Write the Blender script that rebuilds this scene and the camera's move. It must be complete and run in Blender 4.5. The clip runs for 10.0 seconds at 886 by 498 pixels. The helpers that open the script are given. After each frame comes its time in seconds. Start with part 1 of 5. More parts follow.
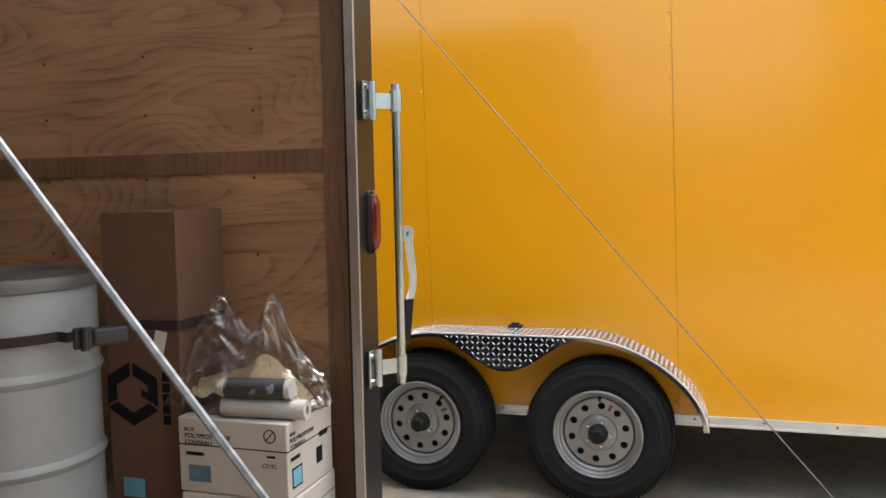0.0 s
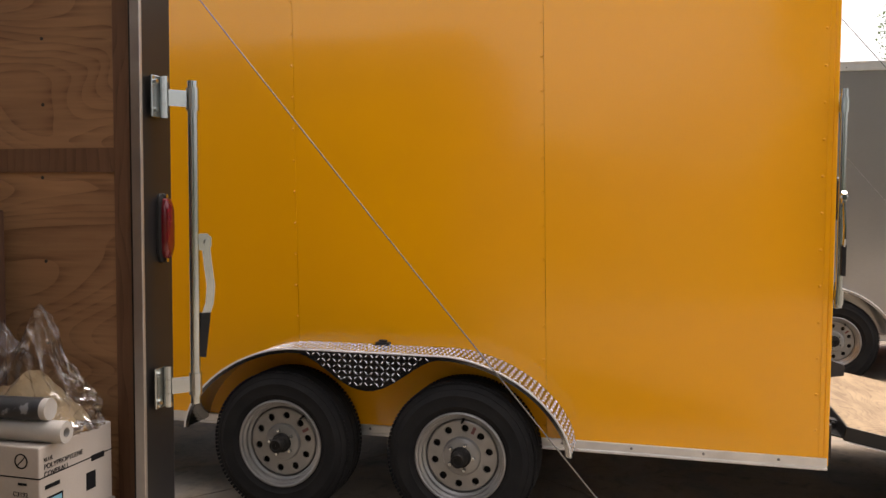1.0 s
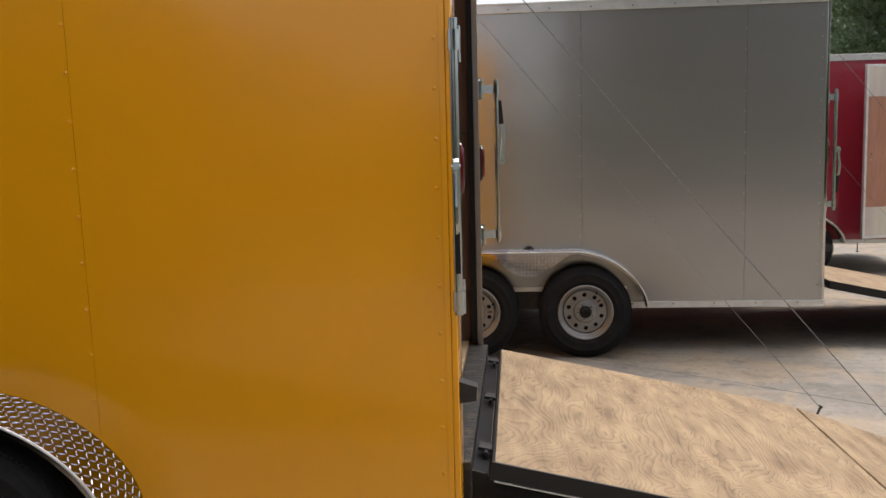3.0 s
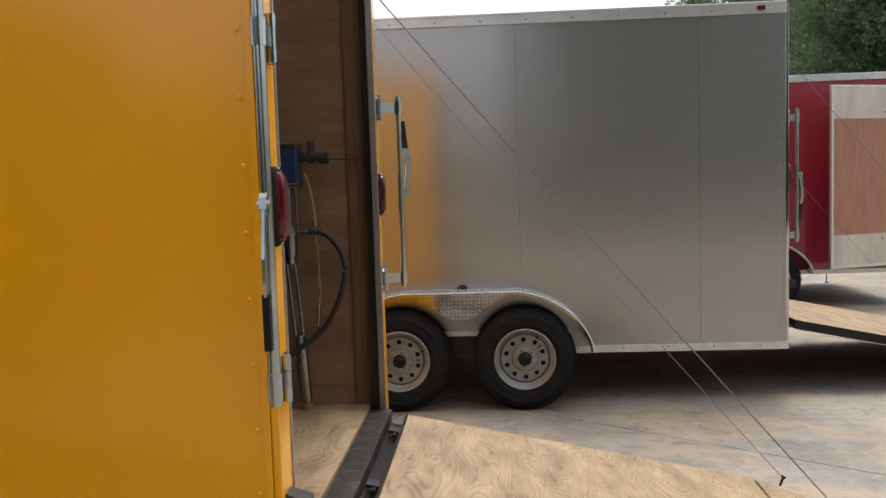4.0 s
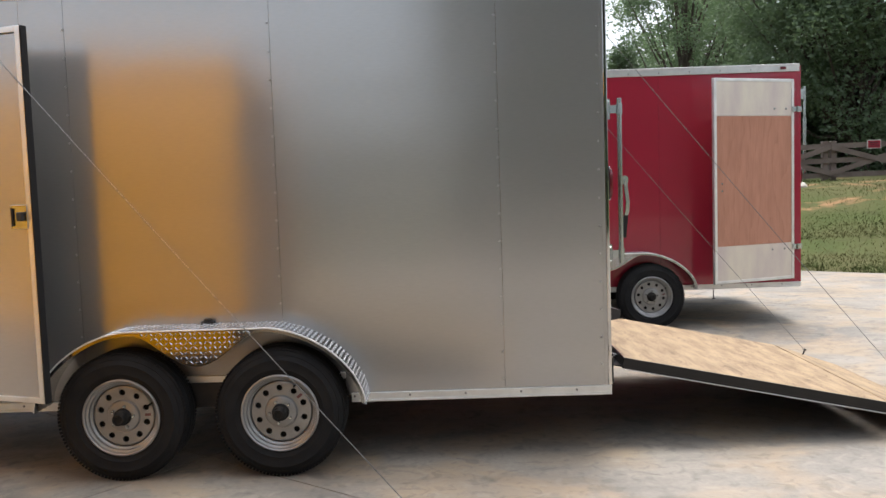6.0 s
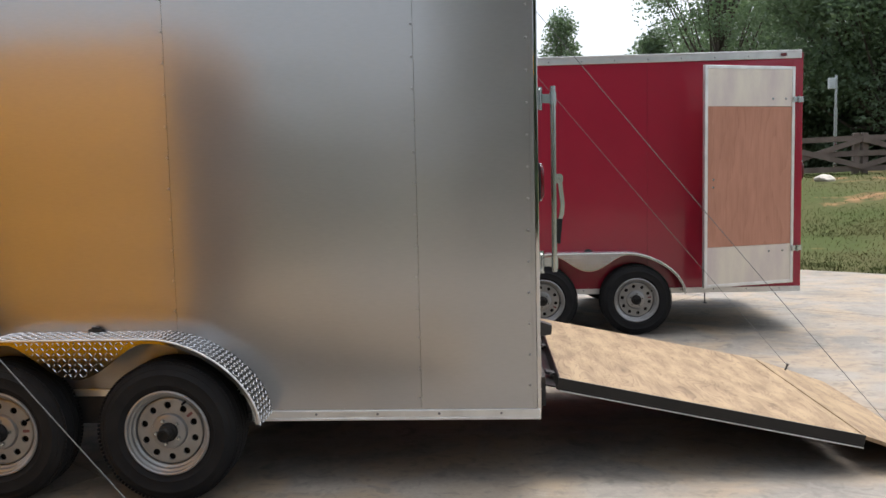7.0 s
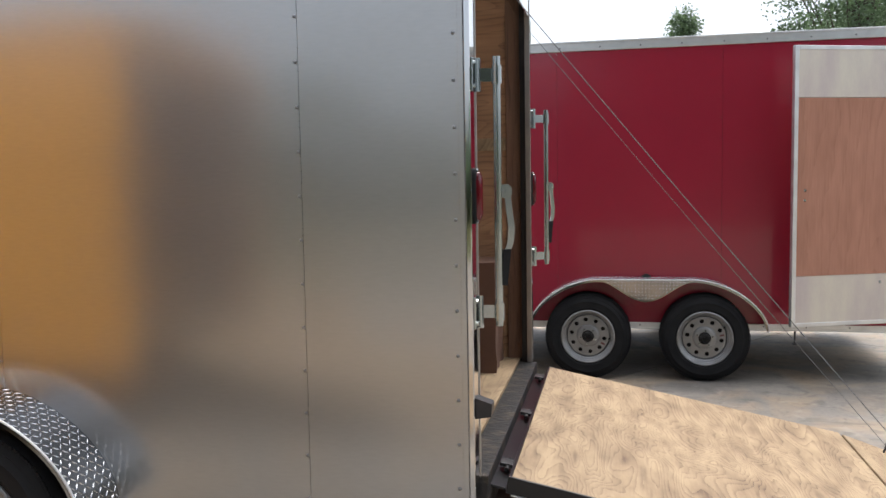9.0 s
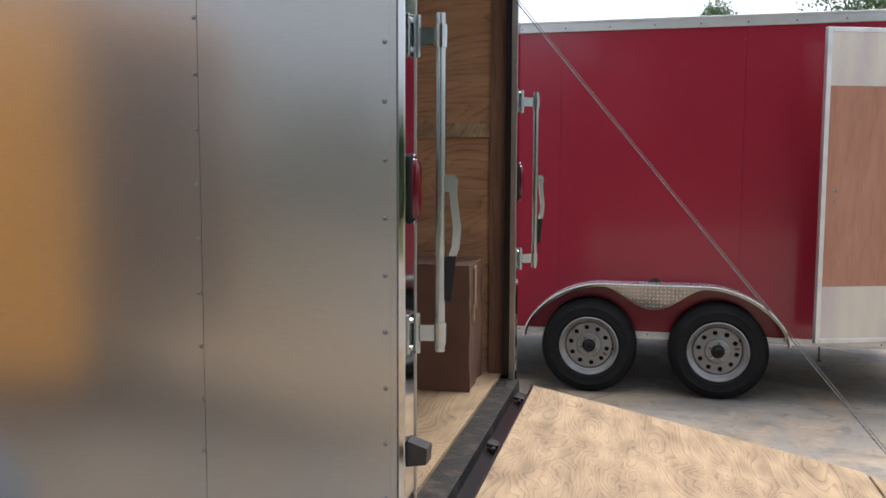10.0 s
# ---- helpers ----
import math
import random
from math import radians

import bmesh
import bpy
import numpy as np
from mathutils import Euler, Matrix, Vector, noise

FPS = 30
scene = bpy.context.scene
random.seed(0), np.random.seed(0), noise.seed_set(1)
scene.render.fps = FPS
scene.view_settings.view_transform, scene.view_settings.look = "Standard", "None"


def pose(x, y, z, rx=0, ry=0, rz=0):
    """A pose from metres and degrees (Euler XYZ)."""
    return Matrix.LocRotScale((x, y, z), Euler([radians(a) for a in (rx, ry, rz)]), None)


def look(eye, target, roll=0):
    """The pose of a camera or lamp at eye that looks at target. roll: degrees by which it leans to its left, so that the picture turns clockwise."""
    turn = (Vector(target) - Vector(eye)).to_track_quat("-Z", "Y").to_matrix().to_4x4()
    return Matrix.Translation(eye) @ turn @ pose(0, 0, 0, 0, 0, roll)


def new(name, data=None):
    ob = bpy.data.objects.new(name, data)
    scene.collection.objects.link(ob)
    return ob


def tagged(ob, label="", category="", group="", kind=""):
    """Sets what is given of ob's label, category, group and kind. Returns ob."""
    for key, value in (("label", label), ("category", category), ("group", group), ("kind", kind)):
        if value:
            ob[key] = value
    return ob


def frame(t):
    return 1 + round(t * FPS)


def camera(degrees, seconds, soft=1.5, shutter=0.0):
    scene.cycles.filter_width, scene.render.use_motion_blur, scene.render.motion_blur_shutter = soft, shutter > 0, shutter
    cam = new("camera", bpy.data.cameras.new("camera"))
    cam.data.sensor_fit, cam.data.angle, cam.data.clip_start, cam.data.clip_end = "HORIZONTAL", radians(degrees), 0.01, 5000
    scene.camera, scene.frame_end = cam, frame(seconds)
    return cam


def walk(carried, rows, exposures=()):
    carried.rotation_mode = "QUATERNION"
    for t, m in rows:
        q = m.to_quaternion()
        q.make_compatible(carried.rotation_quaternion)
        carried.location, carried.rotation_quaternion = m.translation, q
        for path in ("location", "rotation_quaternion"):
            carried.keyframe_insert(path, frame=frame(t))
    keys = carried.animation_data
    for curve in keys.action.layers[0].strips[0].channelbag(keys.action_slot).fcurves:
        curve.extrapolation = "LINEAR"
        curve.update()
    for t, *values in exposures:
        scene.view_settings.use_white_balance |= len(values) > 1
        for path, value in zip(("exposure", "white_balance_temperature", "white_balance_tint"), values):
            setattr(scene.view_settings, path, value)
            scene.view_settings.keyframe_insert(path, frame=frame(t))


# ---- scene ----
cam = camera(55.4, 10.0)
PATH = [
    (0, (-0.023, -0.051, 1.458), (-0.615, 1.854, 1.311), -1.1),
    (0.5, (0.09, 0.093, 1.447), (-0.357, 2.039, 1.331), -0.5),
    (1, (0.348, 0.221, 1.432), (-0.15, 2.155, 1.323), 0.3),
    (1.5, (0.538, 0.481, 1.483), (0.205, 2.447, 1.324), -0.7),
    (2, (0.835, 0.759, 1.465), (0.622, 2.739, 1.28), -1.5),
    (2.5, (1.153, 1.073, 1.527), (0.914, 3.049, 1.327), -1.6),
    (3, (1.234, 1.409, 1.496), (1.062, 3.39, 1.277), -1.4),
    (3.2, (1.273, 1.536, 1.505), (1.139, 3.52, 1.29), -1.3),
    (4.3, (1.679, 2.334, 1.494), (1.561, 4.326, 1.359), -1.9),
    (4.5, (1.772, 2.461, 1.495), (1.648, 4.453, 1.368), -1.8),
    (5, (2.085, 2.734, 1.496), (1.925, 4.724, 1.375), -1.3),
    (5.5, (2.35, 3.049, 1.483), (2.253, 5.043, 1.359), -1.2),
    (6, (2.68, 3.314, 1.482), (2.658, 5.308, 1.33), -1.9),
    (6.2, (2.836, 3.389, 1.511), (2.789, 5.382, 1.342), -2.0),
    (7.3, (3.438, 4.004, 1.515), (3.281, 5.989, 1.329), -0.9),
    (7.5, (3.538, 4.121, 1.524), (3.324, 6.1, 1.33), -0.9),
    (8, (3.692, 4.471, 1.508), (3.439, 6.445, 1.312), -0.9),
    (8.5, (3.853, 4.806, 1.503), (3.564, 6.777, 1.326), -0.9),
    (9, (3.998, 5.152, 1.513), (3.597, 7.105, 1.352), -1.0),
    (9.5, (4.061, 5.48, 1.507), (3.658, 7.432, 1.34), -1.1),
    (10, (4.142, 5.766, 1.503), (3.681, 7.704, 1.323), 0.2),
]
walk(cam, [(t, look(eye, target, roll)) for t, eye, target, roll in PATH],
     exposures=[(0, 2.0, 6350, 8), (0.5, 1.52, 7100, 16), (1, 1.40, 7200, 17), (1.5, 1.38, 6900, 14), (2, 1.04, 6850, 15), (2.5, 0.84, 6700, 14), (3.2, 0.88, 6600, 12),
                (4.5, 1.18, 6300, 10), (5, 1.52, 6200, 10), (5.5, 1.7, 6200, 10), (6, 1.34, 6250, 10), (7.5, 1.16, 6150, 10), (8.5, 1.2, 6150, 10), (10, 1.24, 6100, 11)])

# ---- light: a bright hazy sky ----
SUN_EL, SUN_AZ = 75.0, 25.0     # height, and the way it lies, from +y towards +x
world = bpy.data.worlds.new("sky")
scene.world = world
world.use_nodes = True
wn, wl = world.node_tree.nodes, world.node_tree.links
wn.clear()
sky = wn.new("ShaderNodeTexSky")
sky.sky_type, sky.sun_disc = "NISHITA", False
sky.sun_elevation, sky.sun_rotation = radians(SUN_EL), radians(SUN_AZ)
sky.air_density, sky.dust_density = 1.0, 6.0
haze = wn.new("ShaderNodeHueSaturation")
haze.inputs["Saturation"].default_value = 0.38
back = wn.new("ShaderNodeBackground")
back.inputs["Strength"].default_value = 0.15
wout = wn.new("ShaderNodeOutputWorld")
wl.new(sky.outputs[0], haze.inputs["Color"])
wl.new(haze.outputs[0], back.inputs["Color"])
wl.new(back.outputs[0], wout.inputs["Surface"])
sun = new("sun", bpy.data.lights.new("sun", "SUN"))
sun.data.energy, sun.data.angle, sun.data.color = 0.8, radians(22), (1.0, 0.985, 0.96)
se, sa = radians(SUN_EL), radians(SUN_AZ)
sun.matrix_world = look((math.sin(sa) * math.cos(se) * 50, math.cos(sa) * math.cos(se) * 50, math.sin(se) * 50), (0, 0, 0))


# ---- materials ----
def mat(name, color, rough=0.5, metal=0.0, color2=None, scale=4.0, detail=6.0, stretch=(1, 1, 1), bump=0.0,
        bump_scale=60.0, rough_var=0.0, coat=0.0, mix_lo=0.35, mix_hi=0.7, fine=0.0, bump_detail=4.0):
    """A principled material: two colours by a broad noise, a fine grain, roughness that varies, and fine relief."""
    m = bpy.data.materials.new(name)
    m.use_nodes = True
    n, l = m.node_tree.nodes, m.node_tree.links
    b = n["Principled BSDF"]
    b.inputs["Roughness"].default_value = rough
    b.inputs["Metallic"].default_value = metal
    b.inputs["Coat Weight"].default_value = coat
    b.inputs["Coat Roughness"].default_value = 0.08
    tc = n.new("ShaderNodeTexCoord")
    mp = n.new("ShaderNodeMapping")
    mp.inputs["Scale"].default_value = stretch
    l.new(tc.outputs["Object"], mp.inputs["Vector"])
    no = n.new("ShaderNodeTexNoise")
    no.inputs["Scale"].default_value, no.inputs["Detail"].default_value = scale, detail
    l.new(mp.outputs[0], no.inputs["Vector"])
    mr = n.new("ShaderNodeMapRange")
    mr.inputs["From Min"].default_value, mr.inputs["From Max"].default_value = mix_lo, mix_hi
    l.new(no.outputs["Fac"], mr.inputs["Value"])
    mx = n.new("ShaderNodeMix")
    mx.data_type = "RGBA"
    mx.inputs["A"].default_value = (*color, 1)
    mx.inputs["B"].default_value = (*(color2 or [c * 0.85 for c in color]), 1)
    l.new(mr.outputs[0], mx.inputs["Factor"])
    last = mx.outputs["Result"]
    f = n.new("ShaderNodeTexNoise")
    f.inputs["Scale"].default_value, f.inputs["Detail"].default_value = bump_scale, bump_detail
    l.new(mp.outputs[0], f.inputs["Vector"])
    if fine:
        r2 = n.new("ShaderNodeMapRange")
        r2.inputs["To Min"].default_value, r2.inputs["To Max"].default_value = 1 - fine, 1 + fine
        l.new(f.outputs["Fac"], r2.inputs["Value"])
        mu = n.new("ShaderNodeMix")
        mu.data_type, mu.blend_type = "RGBA", "MULTIPLY"
        mu.inputs["Factor"].default_value = 1
        l.new(last, mu.inputs["A"])
        l.new(r2.outputs[0], mu.inputs["B"])
        last = mu.outputs["Result"]
    l.new(last, b.inputs["Base Color"])
    if rough_var:
        r3 = n.new("ShaderNodeMapRange")
        r3.inputs["To Min"].default_value, r3.inputs["To Max"].default_value = rough - rough_var, rough + rough_var
        l.new(no.outputs["Fac"], r3.inputs["Value"])
        l.new(r3.outputs[0], b.inputs["Roughness"])
    if bump:
        bu = n.new("ShaderNodeBump")
        bu.inputs["Strength"].default_value, bu.inputs["Distance"].default_value = bump, 0.01
        l.new(f.outputs["Fac"], bu.inputs["Height"])
        l.new(bu.outputs[0], b.inputs["Normal"])
    return m


YELLOW = mat("yellow_paint", (0.83, 0.362, 0.004), 0.22, 0.0, (0.79, 0.342, 0.004), 1.2, coat=0.35, rough_var=0.05)
RED = mat("red_paint", (0.285, 0.014, 0.033), 0.22, 0.0, (0.26, 0.012, 0.030), 1.2, coat=0.4, rough_var=0.05)
SILVER = mat("silver_sheet", (0.455, 0.450, 0.440), 0.20, 0.95, (0.42, 0.415, 0.405), 1.2, 2, rough_var=0.03, stretch=(0.2, 1, 1.2), fine=0.06, bump_scale=110)
sb = SILVER.node_tree.nodes["Principled BSDF"]
grain = SILVER.node_tree.nodes.new("ShaderNodeCombineXYZ")      # rolled along the length, so that reflections spread upright
grain.inputs["Z"].default_value = 1.0
SILVER.node_tree.links.new(grain.outputs[0], sb.inputs["Tangent"])
sb.inputs["Anisotropic"].default_value = 0.45
broad = SILVER.node_tree.nodes.new("ShaderNodeBsdfPrincipled")      # mill-finish sheet scatters widely as well
broad.inputs["Roughness"].default_value, broad.inputs["Metallic"].default_value = 0.68, 1.0
SILVER.node_tree.links.new(sb.inputs["Base Color"].links[0].from_socket, broad.inputs["Base Color"])
both = SILVER.node_tree.nodes.new("ShaderNodeMixShader")
both.inputs[0].default_value = 0.27
SILVER.node_tree.links.new(sb.outputs[0], both.inputs[1])
SILVER.node_tree.links.new(broad.outputs[0], both.inputs[2])
SILVER.node_tree.links.new(both.outputs[0], SILVER.node_tree.nodes["Material Output"].inputs["Surface"])
for m, depth in ((SILVER, 0.0035), (YELLOW, 0.004), (RED, 0.003)):       # thin sheet never lies quite flat
    nn, ll = m.node_tree.nodes, m.node_tree.links
    wave, swell, where = nn.new("ShaderNodeTexNoise"), nn.new("ShaderNodeBump"), nn.new("ShaderNodeTexCoord")
    wave.inputs["Scale"].default_value, wave.inputs["Detail"].default_value = 2.2, 1.0
    swell.inputs["Strength"].default_value, swell.inputs["Distance"].default_value = 1.0, depth
    ll.new(where.outputs["Object"], wave.inputs["Vector"])
    ll.new(wave.outputs["Fac"], swell.inputs["Height"])
    ll.new(swell.outputs[0], nn["Principled BSDF"].inputs["Normal"])
    ll.new(swell.outputs[0], nn["Principled BSDF"].inputs["Coat Normal"])
BLACKP = mat("black_paint", (0.008, 0.008, 0.009), 0.3, 0.0, (0.013, 0.012, 0.011), 8)
BLACKP.node_tree.nodes["Principled BSDF"].inputs["Specular IOR Level"].default_value = 0.35
ALU = mat("aluminium_trim", (0.72, 0.72, 0.70), 0.35, 0.9, (0.6, 0.6, 0.58), 9, bump=0.05, rough_var=0.1)
TRIM = mat("dull_aluminium_edge", (0.42, 0.40, 0.37), 0.36, 0.9, (0.34, 0.32, 0.30), 9, bump=0.05, rough_var=0.1)
POLISHED = mat("polished_steel_post", (0.60, 0.60, 0.60), 0.07, 1.0, (0.55, 0.55, 0.55), 4, 1)
PANEL = mat("bare_aluminium_panel", (0.64, 0.59, 0.49), 0.42, 0.45, (0.53, 0.46, 0.43), 3, stretch=(2, 2, 0.6), rough_var=0.12, fine=0.05)
ZINC = mat("zinc_plated_steel", (0.45, 0.48, 0.47), 0.2, 1.0, (0.37, 0.40, 0.40), 9, 1, rough_var=0.05)
# reflections painted in: plate colour darkened, its worn lozenges paler for glints
LOZENGE = mat("worn_glint_lozenge", (0.66, 0.66, 0.65), 0.26, 1.0, (0.78, 0.78, 0.78), 6, 1, rough_var=0.04)
PLATE = mat("diamond_plate_dark_reflection", (0.34, 0.34, 0.34), 0.11, 1.0, (0.25, 0.25, 0.25), 6, 1, rough_var=0.04)
EDGE = mat("worn_bright_edge", (0.75, 0.74, 0.72), 0.45, 0.6, (0.65, 0.64, 0.62), 12, rough_var=0.1)
WHEEL = mat("silver_wheel_paint", (0.30, 0.293, 0.28), 0.33, 0.6, (0.24, 0.235, 0.225), 10, rough_var=0.1)
RUBBER = mat("rubber", (0.006, 0.006, 0.0065), 0.85, 0.0, (0.011, 0.0105, 0.01), 9, bump=0.2, bump_scale=120)
RUBBER.node_tree.nodes["Principled BSDF"].inputs["Specular IOR Level"].default_value = 0.3
CABLE = mat("steel_cable", (0.22, 0.22, 0.215), 0.45, 1.0, (0.12, 0.12, 0.12), 160, 1, stretch=(1, 1, 1))
HUB = mat("greasy_black_hub", (0.010, 0.010, 0.010), 0.6, 0.0, (0.022, 0.019, 0.015), 30)
HUB.node_tree.nodes["Principled BSDF"].inputs["Specular IOR Level"].default_value = 0.15
SILL = mat("worn_black_sill", (0.012, 0.011, 0.010), 0.55, 0.2, (0.085, 0.062, 0.042), 16, 9, bump=0.5, bump_scale=45, mix_lo=0.5, mix_hi=0.72, fine=0.3)
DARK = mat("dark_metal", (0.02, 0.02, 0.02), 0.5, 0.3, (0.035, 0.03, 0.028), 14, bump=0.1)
STICKER = mat("faded_red_sticker", (0.16, 0.05, 0.05), 0.6, 0.0, (0.12, 0.045, 0.045), 40)
LENS = mat("red_lens", (0.10, 0.003, 0.008), 0.15, 0.0, (0.08, 0.003, 0.006), 30, coat=0.4)
CARD = mat("cardboard", (0.105, 0.049, 0.027), 0.85, 0.0, (0.085, 0.039, 0.021), 5, bump=0.1, bump_scale=200, fine=0.1)


def wood(name, light, dark, axis, ring=1.6, rings=16.0, line=0.45, rough=0.6, along=0.32, pores=0.45, cloud=1.1, detail=3.0, warp=0.5, flow=34.0, broken=0.15):
    """Rotary-cut plywood: contour figure drawn out along one axis, cloudy patches, fine pores."""
    m = bpy.data.materials.new(name)
    m.use_nodes = True
    n, l = m.node_tree.nodes, m.node_tree.links
    b = n["Principled BSDF"]
    tc = n.new("ShaderNodeTexCoord")
    oi = n.new("ShaderNodeObjectInfo")
    sh = n.new("ShaderNodeVectorMath")
    sh.operation = "ADD"
    mo = n.new("ShaderNodeMath")
    mo.operation = "MULTIPLY"
    mo.inputs[1].default_value = 30.0
    l.new(oi.outputs["Random"], mo.inputs[0])
    l.new(tc.outputs["Object"], sh.inputs[0])
    l.new(mo.outputs[0], sh.inputs[1])
    mp = n.new("ShaderNodeMapping")
    st = [ring, ring, ring]
    st[axis] = ring * along
    mp.inputs["Scale"].default_value = st
    l.new(sh.outputs[0], mp.inputs["Vector"])
    big = n.new("ShaderNodeTexNoise")
    big.inputs["Scale"].default_value, big.inputs["Detail"].default_value = 1.0, detail
    big.inputs["Roughness"].default_value, big.inputs["Distortion"].default_value = 0.42, warp
    l.new(mp.outputs[0], big.inputs["Vector"])
    mu = n.new("ShaderNodeMath")
    mu.operation = "MULTIPLY"
    mu.inputs[1].default_value = rings
    l.new(big.outputs["Fac"], mu.inputs[0])
    sp = n.new("ShaderNodeSeparateXYZ")     # growth lines run on across the sheet
    l.new(sh.outputs[0], sp.inputs[0])
    fl = n.new("ShaderNodeMath")
    fl.operation = "MULTIPLY_ADD"
    fl.inputs[1].default_value = flow
    l.new(sp.outputs[2 if axis == 0 else 0], fl.inputs[0])
    l.new(mu.outputs[0], fl.inputs[2])
    mu = fl
    fr = n.new("ShaderNodeMath")
    fr.operation = "FRACT"
    l.new(mu.outputs[0], fr.inputs[0])
    pw = n.new("ShaderNodeMath")       # slow light to dark, then a quick return
    pw.operation = "POWER"
    pw.inputs[1].default_value = 3.2
    l.new(fr.outputs[0], pw.inputs[0])
    mp2 = n.new("ShaderNodeMapping")
    s2 = [90.0, 90.0, 90.0]
    s2[axis] = 5.0
    mp2.inputs["Scale"].default_value = s2
    l.new(sh.outputs[0], mp2.inputs["Vector"])
    gr = n.new("ShaderNodeTexNoise")
    gr.inputs["Scale"].default_value, gr.inputs["Detail"].default_value = 1.0, 6
    l.new(mp2.outputs[0], gr.inputs["Vector"])
    pa = n.new("ShaderNodeTexNoise")
    pa.inputs["Scale"].default_value, pa.inputs["Detail"].default_value = 3.2, 5
    l.new(mp.outputs[0], pa.inputs["Vector"])
    s1 = n.new("ShaderNodeMath")
    s1.operation = "MULTIPLY"
    s1.inputs[1].default_value = line
    fade = n.new("ShaderNodeMath")          # the lines come and go in patches
    fade.operation = "MULTIPLY"
    l.new(pw.outputs[0], fade.inputs[0])
    fp = n.new("ShaderNodeMapRange")
    fp.inputs["From Min"].default_value, fp.inputs["From Max"].default_value = 0.32, 0.62
    fp.inputs["To Min"].default_value, fp.inputs["To Max"].default_value = broken, 1.2
    l.new(gr.outputs["Fac"], fp.inputs["Value"])
    l.new(fp.outputs[0], fade.inputs[1])
    l.new(fade.outputs[0], s1.inputs[0])
    s3 = n.new("ShaderNodeMath")
    s3.operation = "MULTIPLY_ADD"
    s3.inputs[1].default_value, s3.inputs[2].default_value = pores, 0.12 - pores / 2
    l.new(gr.outputs["Fac"], s3.inputs[0])
    s4 = n.new("ShaderNodeMath")
    s4.operation = "MULTIPLY_ADD"
    s4.inputs[1].default_value, s4.inputs[2].default_value = cloud, 0.2 - cloud / 2
    l.new(pa.outputs["Fac"], s4.inputs[0])
    t1, t2 = n.new("ShaderNodeMath"), n.new("ShaderNodeMath")
    l.new(s1.outputs[0], t1.inputs[0])
    l.new(s3.outputs[0], t1.inputs[1])
    l.new(t1.outputs[0], t2.inputs[0])
    l.new(s4.outputs[0], t2.inputs[1])
    ra = n.new("ShaderNodeValToRGB")
    e = ra.color_ramp.elements
    e[0].position, e[0].color = 0.1, (*light, 1)
    e[1].position, e[1].color = 0.95, (*dark, 1)
    l.new(t2.outputs[0], ra.inputs[0])
    l.new(ra.outputs[0], b.inputs["Base Color"])
    b.inputs["Roughness"].default_value = rough
    bu = n.new("ShaderNodeBump")
    bu.inputs["Strength"].default_value, bu.inputs["Distance"].default_value = 0.15, 0.004
    l.new(gr.outputs["Fac"], bu.inputs["Height"])
    l.new(bu.outputs[0], b.inputs["Normal"])
    return m


PLY_WALL = wood("plywood_lining", (0.36, 0.195, 0.095), (0.112, 0.050, 0.023), 0, 3.0, 27, 0.36, 0.6, 0.28, 0.4, 1.0, 1.5, 0.5, flow=10.0)
PLY_DULL = wood("dull_plywood_lining", (0.25, 0.145, 0.080), (0.105, 0.052, 0.027), 0, 2.6, 18, 0.2, 0.65, 0.25, 0.3, 1.1, 1.5, 0.5, flow=10.0)
PLY_RAMP = wood("plywood_deck", (0.308, 0.217, 0.120), (0.098, 0.055, 0.025), 1, 3.6, 26, 0.40, 0.65, 0.34, 0.16, 1.6, 2.5, 0.9, flow=26.0, broken=0.45)
PLY_RED = wood("red_plywood", (0.42, 0.20, 0.125), (0.27, 0.115, 0.065), 2, 3.0, 5, 0.25, flow=9.0)
STUD = wood("timber_stud", (0.17, 0.085, 0.045), (0.08, 0.036, 0.018), 2, 3.0, 8)


